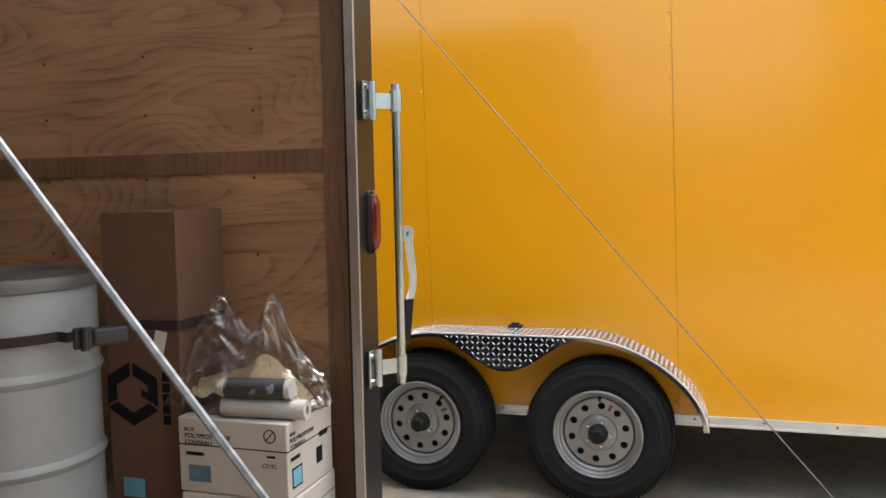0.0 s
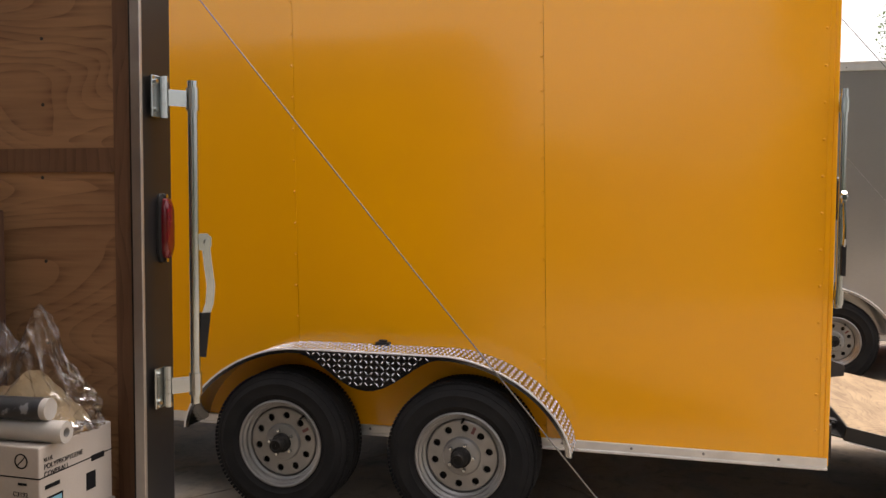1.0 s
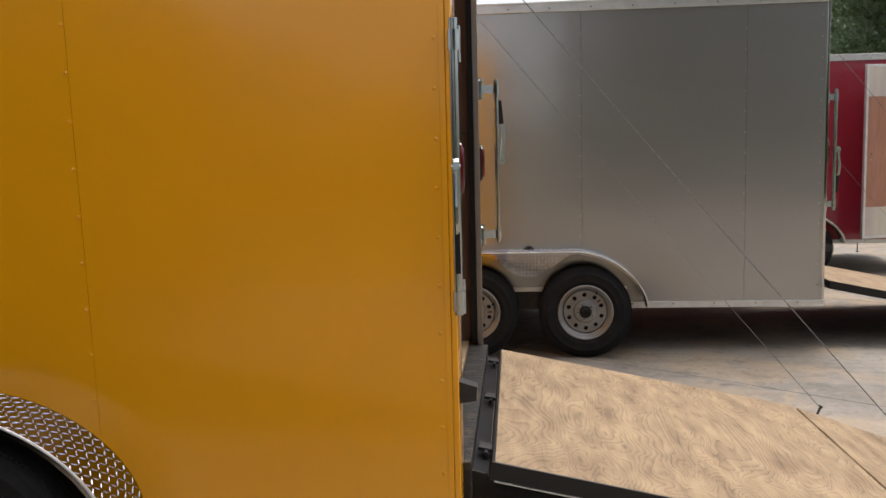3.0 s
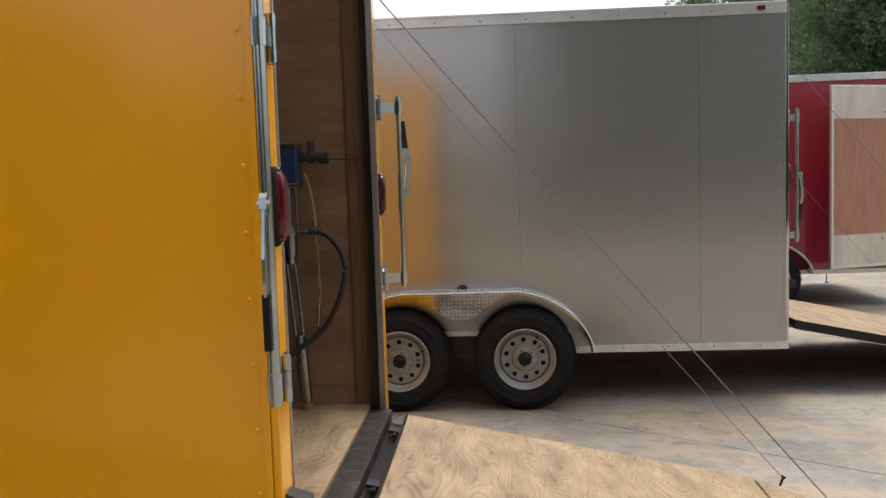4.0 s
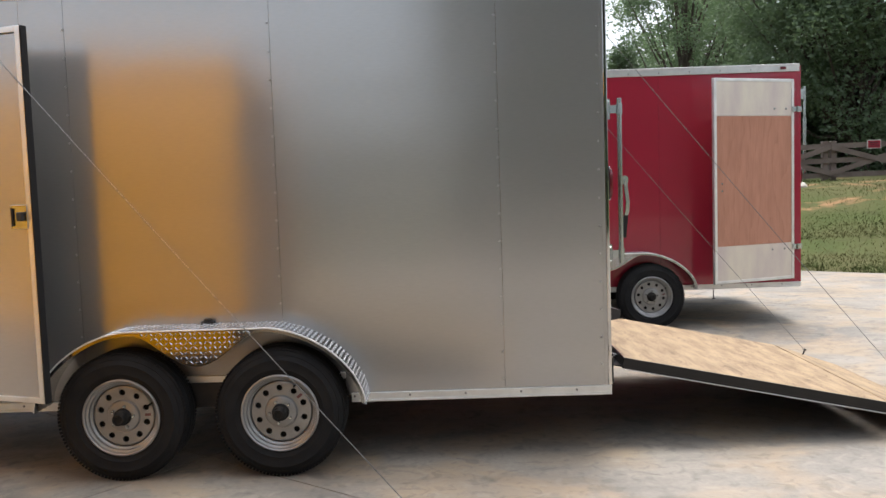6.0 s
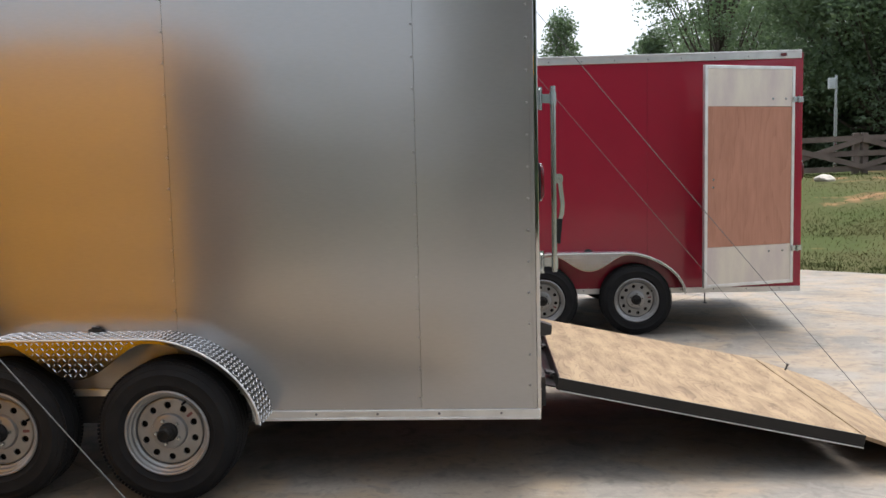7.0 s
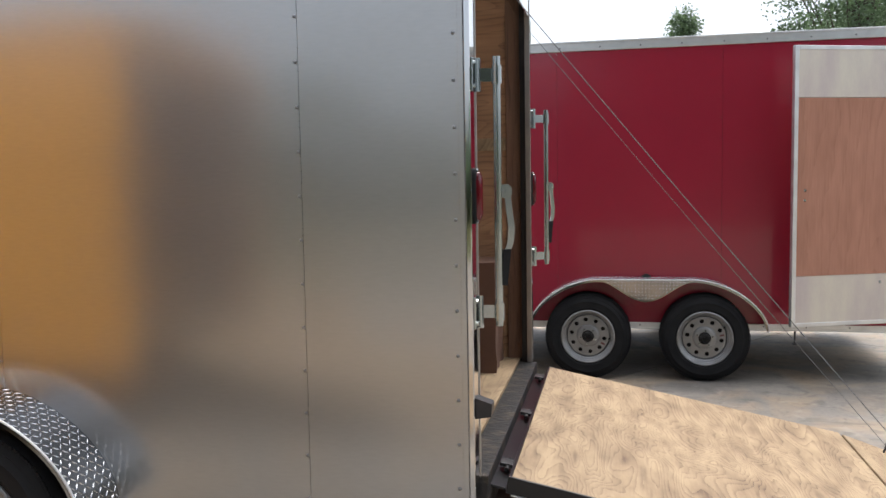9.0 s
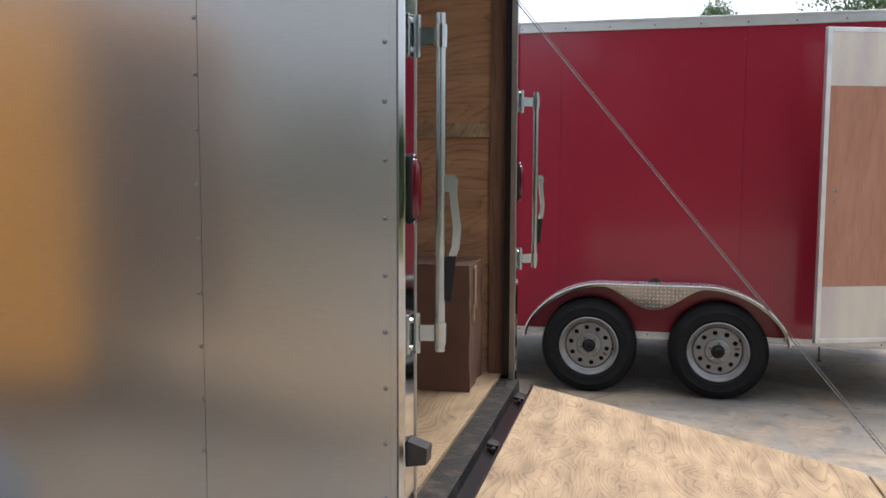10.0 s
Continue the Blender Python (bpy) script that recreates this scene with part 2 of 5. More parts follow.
def ground_mat(name, base, dark, warm, scale, warm_at, rough, bump, bump_scale, tracks=False):
    """A mottled ground: two tones, patches of a warm third colour, dark stains, fine grain."""
    m = mat(name, base, rough, 0.0, dark, scale, 8, bump=bump, bump_scale=bump_scale, fine=0.22, rough_var=0.1)
    n, l = m.node_tree.nodes, m.node_tree.links
    b = n["Principled BSDF"]
    src = b.inputs["Base Color"].links[0].from_socket
    tc = n.new("ShaderNodeTexCoord")
    last = src
    for sc, lo, hi, col, amount, seed in ((scale * 1.7, *warm_at, warm, 0.75, 5.0), (scale * 4.5, 0.58, 0.72, [c * 0.45 for c in dark], 0.55, 9.0),
                                                (scale * 11, 0.54, 0.66, [c * 0.6 for c in dark], 0.35, 2.0), (scale * 8, 0.56, 0.70, [c * 1.3 for c in base], 0.35, 14.0)):
        mp = n.new("ShaderNodeMapping")
        mp.inputs["Location"].default_value = (seed, seed * 2, 0)
        l.new(tc.outputs["Object"], mp.inputs["Vector"])
        no = n.new("ShaderNodeTexNoise")
        no.inputs["Scale"].default_value, no.inputs["Detail"].default_value, no.inputs["Distortion"].default_value = sc, 7, 0.8
        l.new(mp.outputs[0], no.inputs["Vector"])
        mr = n.new("ShaderNodeMapRange")
        mr.inputs["From Min"].default_value, mr.inputs["From Max"].default_value = lo, hi
        mr.inputs["To Max"].default_value = amount
        l.new(no.outputs["Fac"], mr.inputs["Value"])
        mx = n.new("ShaderNodeMix")
        mx.data_type = "RGBA"
        l.new(mr.outputs[0], mx.inputs["Factor"])
        l.new(last, mx.inputs["A"])
        mx.inputs["B"].default_value = (*col, 1)
        last = mx.outputs["Result"]
    if tracks:
        # pale and dark tyre scuffs: long bands across the yard, broken up by noise
        for ang, seed, col, amount in ((50, 3.0, [c * 0.6 for c in dark], 0.3), (38, 8.0, [c * 1.25 for c in base], 0.3), (-65, 5.0, [c * 0.6 for c in dark], 0.2)):
            mp = n.new("ShaderNodeMapping")
            mp.inputs["Rotation"].default_value = (0, 0, radians(ang))
            mp.inputs["Location"].default_value = (seed, seed, 0)
            mp.inputs["Scale"].default_value = (0.8, 4.0, 1)
            l.new(tc.outputs["Object"], mp.inputs["Vector"])
            no = n.new("ShaderNodeTexNoise")
            no.inputs["Scale"].default_value, no.inputs["Detail"].default_value, no.inputs["Distortion"].default_value = 0.9, 6, 0.5
            l.new(mp.outputs[0], no.inputs["Vector"])
            mr = n.new("ShaderNodeMapRange")
            mr.inputs["From Min"].default_value, mr.inputs["From Max"].default_value, mr.inputs["To Max"].default_value = 0.55, 0.68, amount
            l.new(no.outputs["Fac"], mr.inputs["Value"])
            mx = n.new("ShaderNodeMix")
            mx.data_type = "RGBA"
            l.new(mr.outputs[0], mx.inputs["Factor"])
            l.new(last, mx.inputs["A"])
            mx.inputs["B"].default_value = (*col, 1)
            last = mx.outputs["Result"]
    l.new(last, b.inputs["Base Color"])
    return m


CONC = ground_mat("concrete", (0.232, 0.205, 0.170), (0.125, 0.113, 0.098), (0.285, 0.211, 0.134), 1.1, (0.43, 0.63), 0.7, 0.12, 40, True)
GRASS = ground_mat("grass", (0.052, 0.066, 0.020), (0.085, 0.077, 0.034), (0.30, 0.16, 0.09), 0.45, (0.60, 0.70), 0.95, 0.6, 12)
GRASS.node_tree.nodes["Principled BSDF"].inputs["Specular IOR Level"].default_value = 0.08
LEAF = mat("leaves", (0.082, 0.125, 0.070), 0.55, 0.0, (0.12, 0.165, 0.095), 0.8, 3)
b = LEAF.node_tree.nodes["Principled BSDF"]
tl = LEAF.node_tree.nodes.new("ShaderNodeBsdfTranslucent")
tl.inputs["Color"].default_value = (0.18, 0.26, 0.12, 1)
ms = LEAF.node_tree.nodes.new("ShaderNodeMixShader")
ms.inputs[0].default_value = 0.4
LEAF.node_tree.links.new(b.outputs[0], ms.inputs[1])
LEAF.node_tree.links.new(tl.outputs[0], ms.inputs[2])
LEAF.node_tree.links.new(ms.outputs[0], LEAF.node_tree.nodes["Material Output"].inputs["Surface"])
BARK = mat("bark", (0.09, 0.07, 0.055), 0.9, 0.0, (0.05, 0.04, 0.03), 3, bump=0.5, bump_scale=20)
FENCE = mat("weathered_timber", (0.10, 0.075, 0.06), 0.85, 0.0, (0.15, 0.12, 0.10), 3, bump=0.3, bump_scale=30)


# ---- mesh helpers ----
def part(name, bm, material, parent=None, label="", smooth=False):
    me = bpy.data.meshes.new(name)
    bmesh.ops.recalc_face_normals(bm, faces=bm.faces)
    if smooth:
        for f in bm.faces:
            f.smooth = True
    bm.to_mesh(me)
    bm.free()
    me.materials.append(material)
    if smooth:
        me.set_sharp_from_angle(angle=radians(35))
    ob = new(name, me)
    ob.parent = parent
    if label:
        tagged(ob, label)
    return ob


def empty(name, at, label, category, group="", kind=""):
    ob = new(name)
    ob.empty_display_size = 0.1
    ob.matrix_world = at if isinstance(at, Matrix) else pose(*at)
    return tagged(ob, label, category, group, kind)


def box(bm, x0, y0, z0, x1, y1, z1, bevel=0.0):
    g = bmesh.ops.create_cube(bm, size=1, matrix=Matrix.LocRotScale(((x0 + x1) / 2, (y0 + y1) / 2, (z0 + z1) / 2), None, (abs(x1 - x0), abs(y1 - y0), abs(z1 - z0))))
    if bevel:
        es = {e for v in g["verts"] for e in v.link_edges}
        bmesh.ops.bevel(bm, geom=list(es), offset=bevel, segments=2, profile=0.5, affect="EDGES")
    return bm


def rod(bm, p, q, r, seg=12, r2=None):
    p, q = Vector(p), Vector(q)
    d = q - p
    m = Matrix.Translation((p + q) / 2) @ d.to_track_quat("Z", "Y").to_matrix().to_4x4()
    bmesh.ops.create_cone(bm, cap_ends=True, segments=seg, radius1=r, radius2=r if r2 is None else r2, depth=d.length, matrix=m)
    return bm


def tube(bm, pts, r, seg=8):
    """A round tube along a polyline."""
    pts = [Vector(p) for p in pts]
    rings = []
    for i, p in enumerate(pts):
        d = (pts[min(i + 1, len(pts) - 1)] - pts[max(i - 1, 0)]).normalized()
        q = d.to_track_quat("Z", "Y")
        rr = r[i] if isinstance(r, (list, tuple)) else r
        rings.append([bm.verts.new(p + q @ Vector((rr * math.cos(2 * math.pi * k / seg), rr * math.sin(2 * math.pi * k / seg), 0))) for k in range(seg)])
    for a, b in zip(rings, rings[1:]):
        for k in range(seg):
            bm.faces.new((a[k], a[(k + 1) % seg], b[(k + 1) % seg], b[k]))
    bm.faces.new(rings[0][::-1])
    bm.faces.new(rings[-1])
    return bm


def lathe(bm, prof, seg=48):
    """Revolves (radius, y) round the y axis."""
    rings = [[bm.verts.new((r * math.cos(2 * math.pi * k / seg), y, r * math.sin(2 * math.pi * k / seg))) for k in range(seg)] for r, y in prof]
    for a, b in zip(rings, rings[1:]):
        for k in range(seg):
            bm.faces.new((a[k], a[(k + 1) % seg], b[(k + 1) % seg], b[k]))
    return rings


def plate(bm, outline, y0, y1):
    """A flat outline in x, z made solid from y0 to y1."""
    a = [bm.verts.new((x, y0, z)) for x, z in outline]
    b = [bm.verts.new((x, y1, z)) for x, z in outline]
    bm.faces.new(a)
    bm.faces.new(b[::-1])
    for i in range(len(a)):
        j = (i + 1) % len(a)
        bm.faces.new((a[i], b[i], b[j], a[j]))
    return bm


# ---- the ground ----
bm = bmesh.new()
NX, NY = 90, 110


def rise(x, y):
    """The lawn climbs beyond the slanting edge of the paving."""
    d = max(0.0, 0.6 * x + 0.8 * y - 18.0)
    t = min(1.0, d / 11.0)
    return -0.193 + 0.17 * min(1.0, d / 0.4) + 1.28 * t * t * (3 - 2 * t) + max(0, d - 11) * 0.012


vs = {}
for i in range(NX + 1):
    for j in range(NY + 1):
        u, v = i / NX * 2 - 1, j / NY * 2 - 1
        x, y = 6 + 30 * u + 1500 * u ** 7, 18 + 40 * v + 1500 * v ** 7
        vs[i, j] = bm.verts.new((x, y, rise(x, y) + 0.06 * noise.noise((x * 0.25, y * 0.25, 0)) * min(1, max(0, 0.6 * x + 0.8 * y - 19) / 3)))
for i in range(NX):
    for j in range(NY):
        bm.faces.new((vs[i, j], vs[i + 1, j], vs[i + 1, j + 1], vs[i, j + 1]))
tagged(part("ground", bm, GRASS, smooth=True), "green lawn with bare patches rising behind the yard", "ground", kind="structure")

pavement = empty("pavement", (0, 0, -0.033), "stained light grey concrete yard with sawn joints", "pavement", kind="structure")
PAVE = 3.6          # slab pitch; the sawn grid runs askew to the trailers
for i in range(-5, 7):
    for j in range(-4 if i < 1 else -3, 3):
        u, v = -3.84 + i * PAVE, 7.18 + j * PAVE
        bm = bmesh.new()
        box(bm, u + 0.004, v + 0.004, -0.14, u + PAVE - 0.004, v + PAVE - 0.004, 0.0, 0.004)
        bmesh.ops.transform(bm, matrix=Matrix(((0.8, 0.6, 0, 0), (-0.6, 0.8, 0, 0), (0, 0, 1, 0), (0, 0, 0, 1))), verts=bm.verts)
        part("slab", bm, CONC, pavement)


# ---- trailers ----
def make_wheel(parent, x, y, z, spin, turn=0):
    """A tandem wheel whose face looks to -y."""
    w = new("wheel")
    w.parent = parent
    w.matrix_basis = pose(x, y, z, 0, spin, turn)
    s = (z + 0.033) / 0.335     # the tyre stands on the ground
    bm = bmesh.new()
    lathe(bm, [(r * (s if r > 0.21 else 1), y) for r, y in [(0.195, 0.03), (0.205, 0.008), (0.222, -0.004), (0.228, -0.009), (0.232, -0.0075), (0.255, -0.012), (0.270, -0.011),
               (0.273, -0.0125), (0.278, -0.0125), (0.281, -0.0095), (0.300, 0.004), (0.303, 0.003), (0.306, 0.006), (0.316, 0.012), (0.326, 0.022), (0.332, 0.045), (0.334, 0.075), (0.329, 0.078), (0.329, 0.086), (0.335, 0.089), (0.335, 0.125), (0.329, 0.128), (0.329, 0.136),
               (0.334, 0.139), (0.332, 0.165), (0.326, 0.187), (0.30, 0.205), (0.255, 0.215), (0.205, 0.20), (0.195, 0.18)]], 72)
    part("tyre", bm, RUBBER, w, "black rubber trailer tyre with worn tread", True)
    bm = bmesh.new()
    for k in range(110):
        a = 2 * math.pi * k / 110
        for yy, ry in ((0.028, 0.4), (0.172, -0.4)):
            m = Matrix.Rotation(-a, 4, "Y") @ Matrix.Translation((0.3255 * s, yy, 0)) @ Matrix.Rotation(ry, 4, "Z") @ Matrix.Diagonal((0.007, 0.030, 0.0135, 1))
            bmesh.ops.create_cube(bm, size=1, matrix=m)
    tagged(part("tread", bm, RUBBER, w), "worn shoulder tread", kind="stuff")
    bm = bmesh.new()
    lathe(bm, [(0.206, 0.008), (0.206, 0.0), (0.199, -0.004), (0.193, 0.0), (0.190, 0.012), (0.180, 0.018), (0.178, 0.035), (0.168, 0.042), (0.165, 0.056)], 64)
    lathe(bm, [(0.165, 0.056), (0.160, 0.046), (0.155, 0.044)], 64)
    # disc with ten round holes
    edges = []
    for r, cx, cz, n in [(0.155, 0, 0, 64), (0.088, 0, 0, 40)] + [(0.0165, 0.126 * math.cos(2 * math.pi * k / 10), 0.126 * math.sin(2 * math.pi * k / 10), 16) for k in range(10)]:
        ring = [bm.verts.new((cx + r * math.cos(2 * math.pi * k / n), 0.044, cz + r * math.sin(2 * math.pi * k / n))) for k in range(n)]
        edges += [bm.edges.new((ring[k], ring[(k + 1) % n])) for k in range(n)]
        if r < 0.02:
            deep = [bm.verts.new((v.co.x, 0.054, v.co.z)) for v in ring]
            for k in range(n):
                bm.faces.new((ring[k], ring[(k + 1) % n], deep[(k + 1) % n], deep[k]))
    bmesh.ops.triangle_fill(bm, use_beauty=True, use_dissolve=False, edges=edges)
    lathe(bm, [(0.088, 0.044), (0.082, 0.030), (0.074, 0.026), (0.036, 0.026)], 40)
    part("rim", bm, WHEEL, w, "silver steel rim with ten round holes", True)
    bm = bmesh.new()
    lathe(bm, [(0.164, 0.075), (0.001, 0.075)], 32)
    lathe(bm, [(0.046, 0.030), (0.045, 0.014), (0.038, 0.006), (0.036, -0.022), (0.034, -0.024), (0.032, -0.040), (0.027, -0.046), (0.020, -0.046), (0.018, -0.041), (0.001, -0.041)], 28)
    part("hub", bm, HUB, w, "dark hub with dust cap", True)
    a = 2 * math.pi * 2.5 / 10
    bm = bmesh.new()
    box(bm, -0.007, 0.0425, -0.016, 0.007, 0.0438, 0.016)
    bmesh.ops.transform(bm, matrix=Matrix.Rotation(-a, 4, "Y") @ Matrix.Translation((0.128, 0, 0)) @ Matrix.Rotation(math.pi / 2, 4, "Y"), verts=bm.verts)
    part("sticker", bm, STICKER, w, "small faded red sticker")
    bm = bmesh.new()
    a = 2 * math.pi * 3.1 / 10
    rod(bm, (0.168 * math.cos(a), 0.045, 0.168 * math.sin(a)), (0.160 * math.cos(a), 0.005, 0.160 * math.sin(a)), 0.0055, 8)
    part("valve_stem", bm, RUBBER, w)
    for k in range(5):
        a = 2 * math.pi * (k + 0.3) / 5
        bm = bmesh.new()
        rod(bm, (0.058 * math.cos(a), 0.027, 0.058 * math.sin(a)), (0.058 * math.cos(a), 0.010, 0.058 * math.sin(a)), 0.0085, 6, 0.007)
        part("lug_nut", bm, ZINC, w)
    return w


FENDER_LOW = 0.355
FLAT, POW = 0.36, 1.75     # half of the level stretch, and the roundness of the ends


def make_fender(parent, xm, depth, REACH, FENDER_TOP, dip):
    """Tread-plate mudguard over both wheels: a top sheet, a scalloped skirt, and the raised lozenges on both."""
    f = new("fender")
    f.parent = parent
    f.matrix_basis = pose(xm, 0, 0)
    # points along the arch
    pts = []
    for k in range(25):
        a = math.pi / 2 * k / 24
        pts.append((-FLAT - REACH * math.cos(a) ** (2 / POW), FENDER_LOW + (FENDER_TOP - FENDER_LOW) * math.sin(a) ** (2 / POW)))
    pts += [(-FLAT + 2 * FLAT * k / 20, FENDER_TOP) for k in range(1, 20)]
    pts += [(-x, z) for x, z in pts[24::-1]]
    bm = bmesh.new()
    rows = [[bm.verts.new((x, y, z - dz)) for x, z in pts] for y, dz in ((0.0, 0), (-depth, 0), (-depth, 0.004), (0.0, 0.004))]
    for k in range(len(pts) - 1):
        for r in range(4):
            a, b = rows[r], rows[(r + 1) % 4]
            bm.faces.new((a[k + 1], a[k], b[k], b[k + 1]))
    for k in (0, -1):
        bm.faces.new([r[k] for r in rows] if k else [r[k] for r in reversed(rows)])
    part("top_sheet", bm, PLATE, f, "bright tread plate")
    # the skirt hangs from the outer edge; deep between the wheels
    bm = bmesh.new()
    up, lo = [], []
    for x, z in pts:
        d = abs(x)
        drop = 0.020 + dip * (0.5 + 0.5 * math.cos(math.pi * min(1, d / 0.33))) ** 0.8
        # inward normal of the arch
        nx, nz = (0.0, -1.0)
        if d > FLAT:
            nx, nz = -math.copysign(((d - FLAT) / REACH) ** (POW - 1), x), -max(0.0, (z - FENDER_LOW) / (FENDER_TOP - FENDER_LOW)) ** (POW - 1)
            k = math.hypot(nx, nz)
            nx, nz = nx / k, nz / k
        up.append((x, z))
        lo.append((x + nx * drop, z + nz * drop))
    rows = [[bm.verts.new((x, y, z)) for x, z in line] for line, y in ((up, -depth), (lo, -depth), (lo, -depth + 0.003), (up, -depth + 0.003))]
    for k in range(len(pts) - 1):
        for r in range(4):
            a, b = rows[r], rows[(r + 1) % 4]
            bm.faces.new((a[k + 1], a[k], b[k], b[k + 1]))
    for k in (0, -1):
        bm.faces.new([r[k] for r in rows] if k else [r[k] for r in reversed(rows)])
    part("skirt", bm, PLATE, f, "scalloped tread plate skirt")
    # bright rolled edge
    bm = bmesh.new()
    tube(bm, [(x, -depth, z) for x, z in pts], 0.0045, 8)
    part("rolled_edge", bm, EDGE, f, "", True)
    # lozenges
    bm = bmesh.new()

    def lozenge(o, u, v, n, flip):
        a = (u + v) if flip else (u - v)
        a = a.normalized()
        b = n.cross(a)
        c = [o + a * 0.0135, o + b * 0.0034, o - a * 0.0135, o - b * 0.0034]
        vv = [bm.verts.new(p + n * 0.0004) for p in c]
        t = [bm.verts.new(o + a * 0.008 + n * 0.003), bm.verts.new(o - a * 0.008 + n * 0.003)]
        bm.faces.new((vv[0], vv[1], t[0]))
        bm.faces.new((vv[1], vv[2], t[1], t[0]))
        bm.faces.new((vv[2], vv[3], t[1]))
        bm.faces.new((vv[3], vv[0], t[0], t[1]))
    step = 0.0255
    s, i = 0.0, 0
    seglen = [math.hypot(pts[k + 1][0] - pts[k][0], pts[k + 1][1] - pts[k][1]) for k in range(len(pts) - 1)]
    total = sum(seglen)
    while s < total:
        r, k = s, 0
        while r > seglen[k]:
            r -= seglen[k]
            k += 1
        q = r / seglen[k]
        x, z = pts[k][0] * (1 - q) + pts[k + 1][0] * q, pts[k][1] * (1 - q) + pts[k + 1][1] * q
        u = Vector((pts[k + 1][0] - pts[k][0], 0, pts[k + 1][1] - pts[k][1])).normalized()
        v = Vector((0, -1, 0))
        n = v.cross(u)
        if n.z < 0 and abs(x) < FLAT + 0.05:
            n = -n
        if abs(x) >= FLAT + 0.05 and n.x * x < 0:
            n = -n
        j = 0
        while 0.015 + j * step < depth - 0.01:
            lozenge(Vector((x, -0.015 - j * step, z)), u, v, n, (i + j) % 2 == 0)
            j += 1
        s += step
        i += 1
    y = -depth
    for i in range(-15, 16):
        for j in range(0, 10):
            x, z = i * step, FENDER_TOP - 0.016 - j * step
            drop = 0.020 + dip * (0.5 + 0.5 * math.cos(math.pi * min(1, abs(x) / 0.33))) ** 0.8
            if FENDER_TOP - z < drop - 0.012:
                lozenge(Vector((x, y, z)), Vector((1, 0, 0)), Vector((0, 0, 1)), Vector((0, -1, 0)), (i + j) % 2 == 0)
    tagged(part("tread_pattern", bm, LOZENGE, f), kind="stuff")
    return f


def make_lock_bar(parent, hx, hy, z0, z1, ang, arm, grip_up, hinges=(0, 0), swing=8, out=0):
    """A zinc bar lock on a rear post: two hinge plates, arms, a long bar and a handle with a black grip. ang: the way the arms stand, in degrees from +x towards +y."""
    lb = new("lock_bar")
    lb.parent = parent
    lb.matrix_basis = pose(hx, hy, 0)
    ux, uy = math.cos(radians(ang)), math.sin(radians(ang))
    bx, by = ux * arm, uy * arm
    bm = bmesh.new()
    rod(bm, (bx, by, z0), (bx, by, z1), 0.0135, 16)
    part("bar", bm, ZINC, lb, "", True)
    for zh in hinges:
        bm = bmesh.new()
        box(bm, -0.004, -0.027, zh - 0.055, 0.004, 0.027, zh + 0.055, 0.002)
        for dz in (-0.037, 0.037):
            rod(bm, (0.013, 0.016 * (1 if uy >= 0 else -1), zh + dz - 0.018), (0.013, 0.016 * (1 if uy >= 0 else -1), zh + dz + 0.018), 0.011, 10)
            rod(bm, (0.004, -0.014 * (1 if uy >= 0 else -1), zh + dz), (0.011, -0.014 * (1 if uy >= 0 else -1), zh + dz), 0.008, 6)
        part("hinge_plate", bm, ZINC, lb)
        bm = bmesh.new()
        sx, sy = 0.013, 0.016 * (1 if uy >= 0 else -1)
        px, py = -uy * 0.003, ux * 0.003
        c = [(sx + px, sy + py), (bx + px, by + py), (bx - px, by - py), (sx - px, sy - py)]
        lo = [bm.verts.new((x, y, zh - 0.022)) for x, y in c]
        hi = [bm.verts.new((x, y, zh + 0.022)) for x, y in c]
        bm.faces.new(lo), bm.faces.new(hi)
        for k in range(4):
            bm.faces.new((lo[k], lo[(k + 1) % 4], hi[(k + 1) % 4], hi[k]))
        rod(bm, (bx, by, zh - 0.03), (bx, by, zh + 0.03), 0.0175, 14)
        rod(bm, (sx, sy, zh - 0.018), (sx, sy, zh + 0.018), 0.0105, 10)
        part("arm", bm, ZINC, lb, "", False)
    # handle
    zm = z0 + (z1 - z0) * 0.505
    s = 1 if grip_up else -1
    px, py = ux, uy
    q = Matrix.Translation((bx, by, zm)) @ Matrix.Rotation(radians(ang), 4, "Z") @ Matrix.Rotation(radians(swing), 4, "Z") @ Matrix.Rotation(radians(out if grip_up else -out), 4, "Y")
    bm = bmesh.new()
    plate(bm, [(0.0, -0.022), (0.034, -0.024), (0.046, -0.012), (0.046, 0.012), (0.034, 0.024), (0.0, 0.022)], -0.008, 0.008)
    rod(bm, (0.032, -0.014, 0), (0.032, 0.014, 0), 0.008, 8)
    prof = [(0.020, 0.0), (0.026, 0.06), (0.034, 0.12), (0.030, 0.17), (0.018, 0.205)]
    left = [(x, s * z) for x, z in prof]
    right = [(x + 0.022, s * z) for x, z in prof[::-1]]
    plate(bm, left + right, -0.0035, 0.0035)
    bmesh.ops.transform(bm, matrix=q, verts=bm.verts)
    part("handle", bm, ZINC, lb)
    bm = bmesh.new()
    plate(bm, [(0.016, s * 0.195), (0.006, s * 0.315), (0.028, s * 0.318), (0.042, s * 0.195)], -0.008, 0.008)
    bmesh.ops.transform(bm, matrix=q, verts=bm.verts)
    part("grip", bm, RUBBER, lb, "black rubber grip")
    return lb


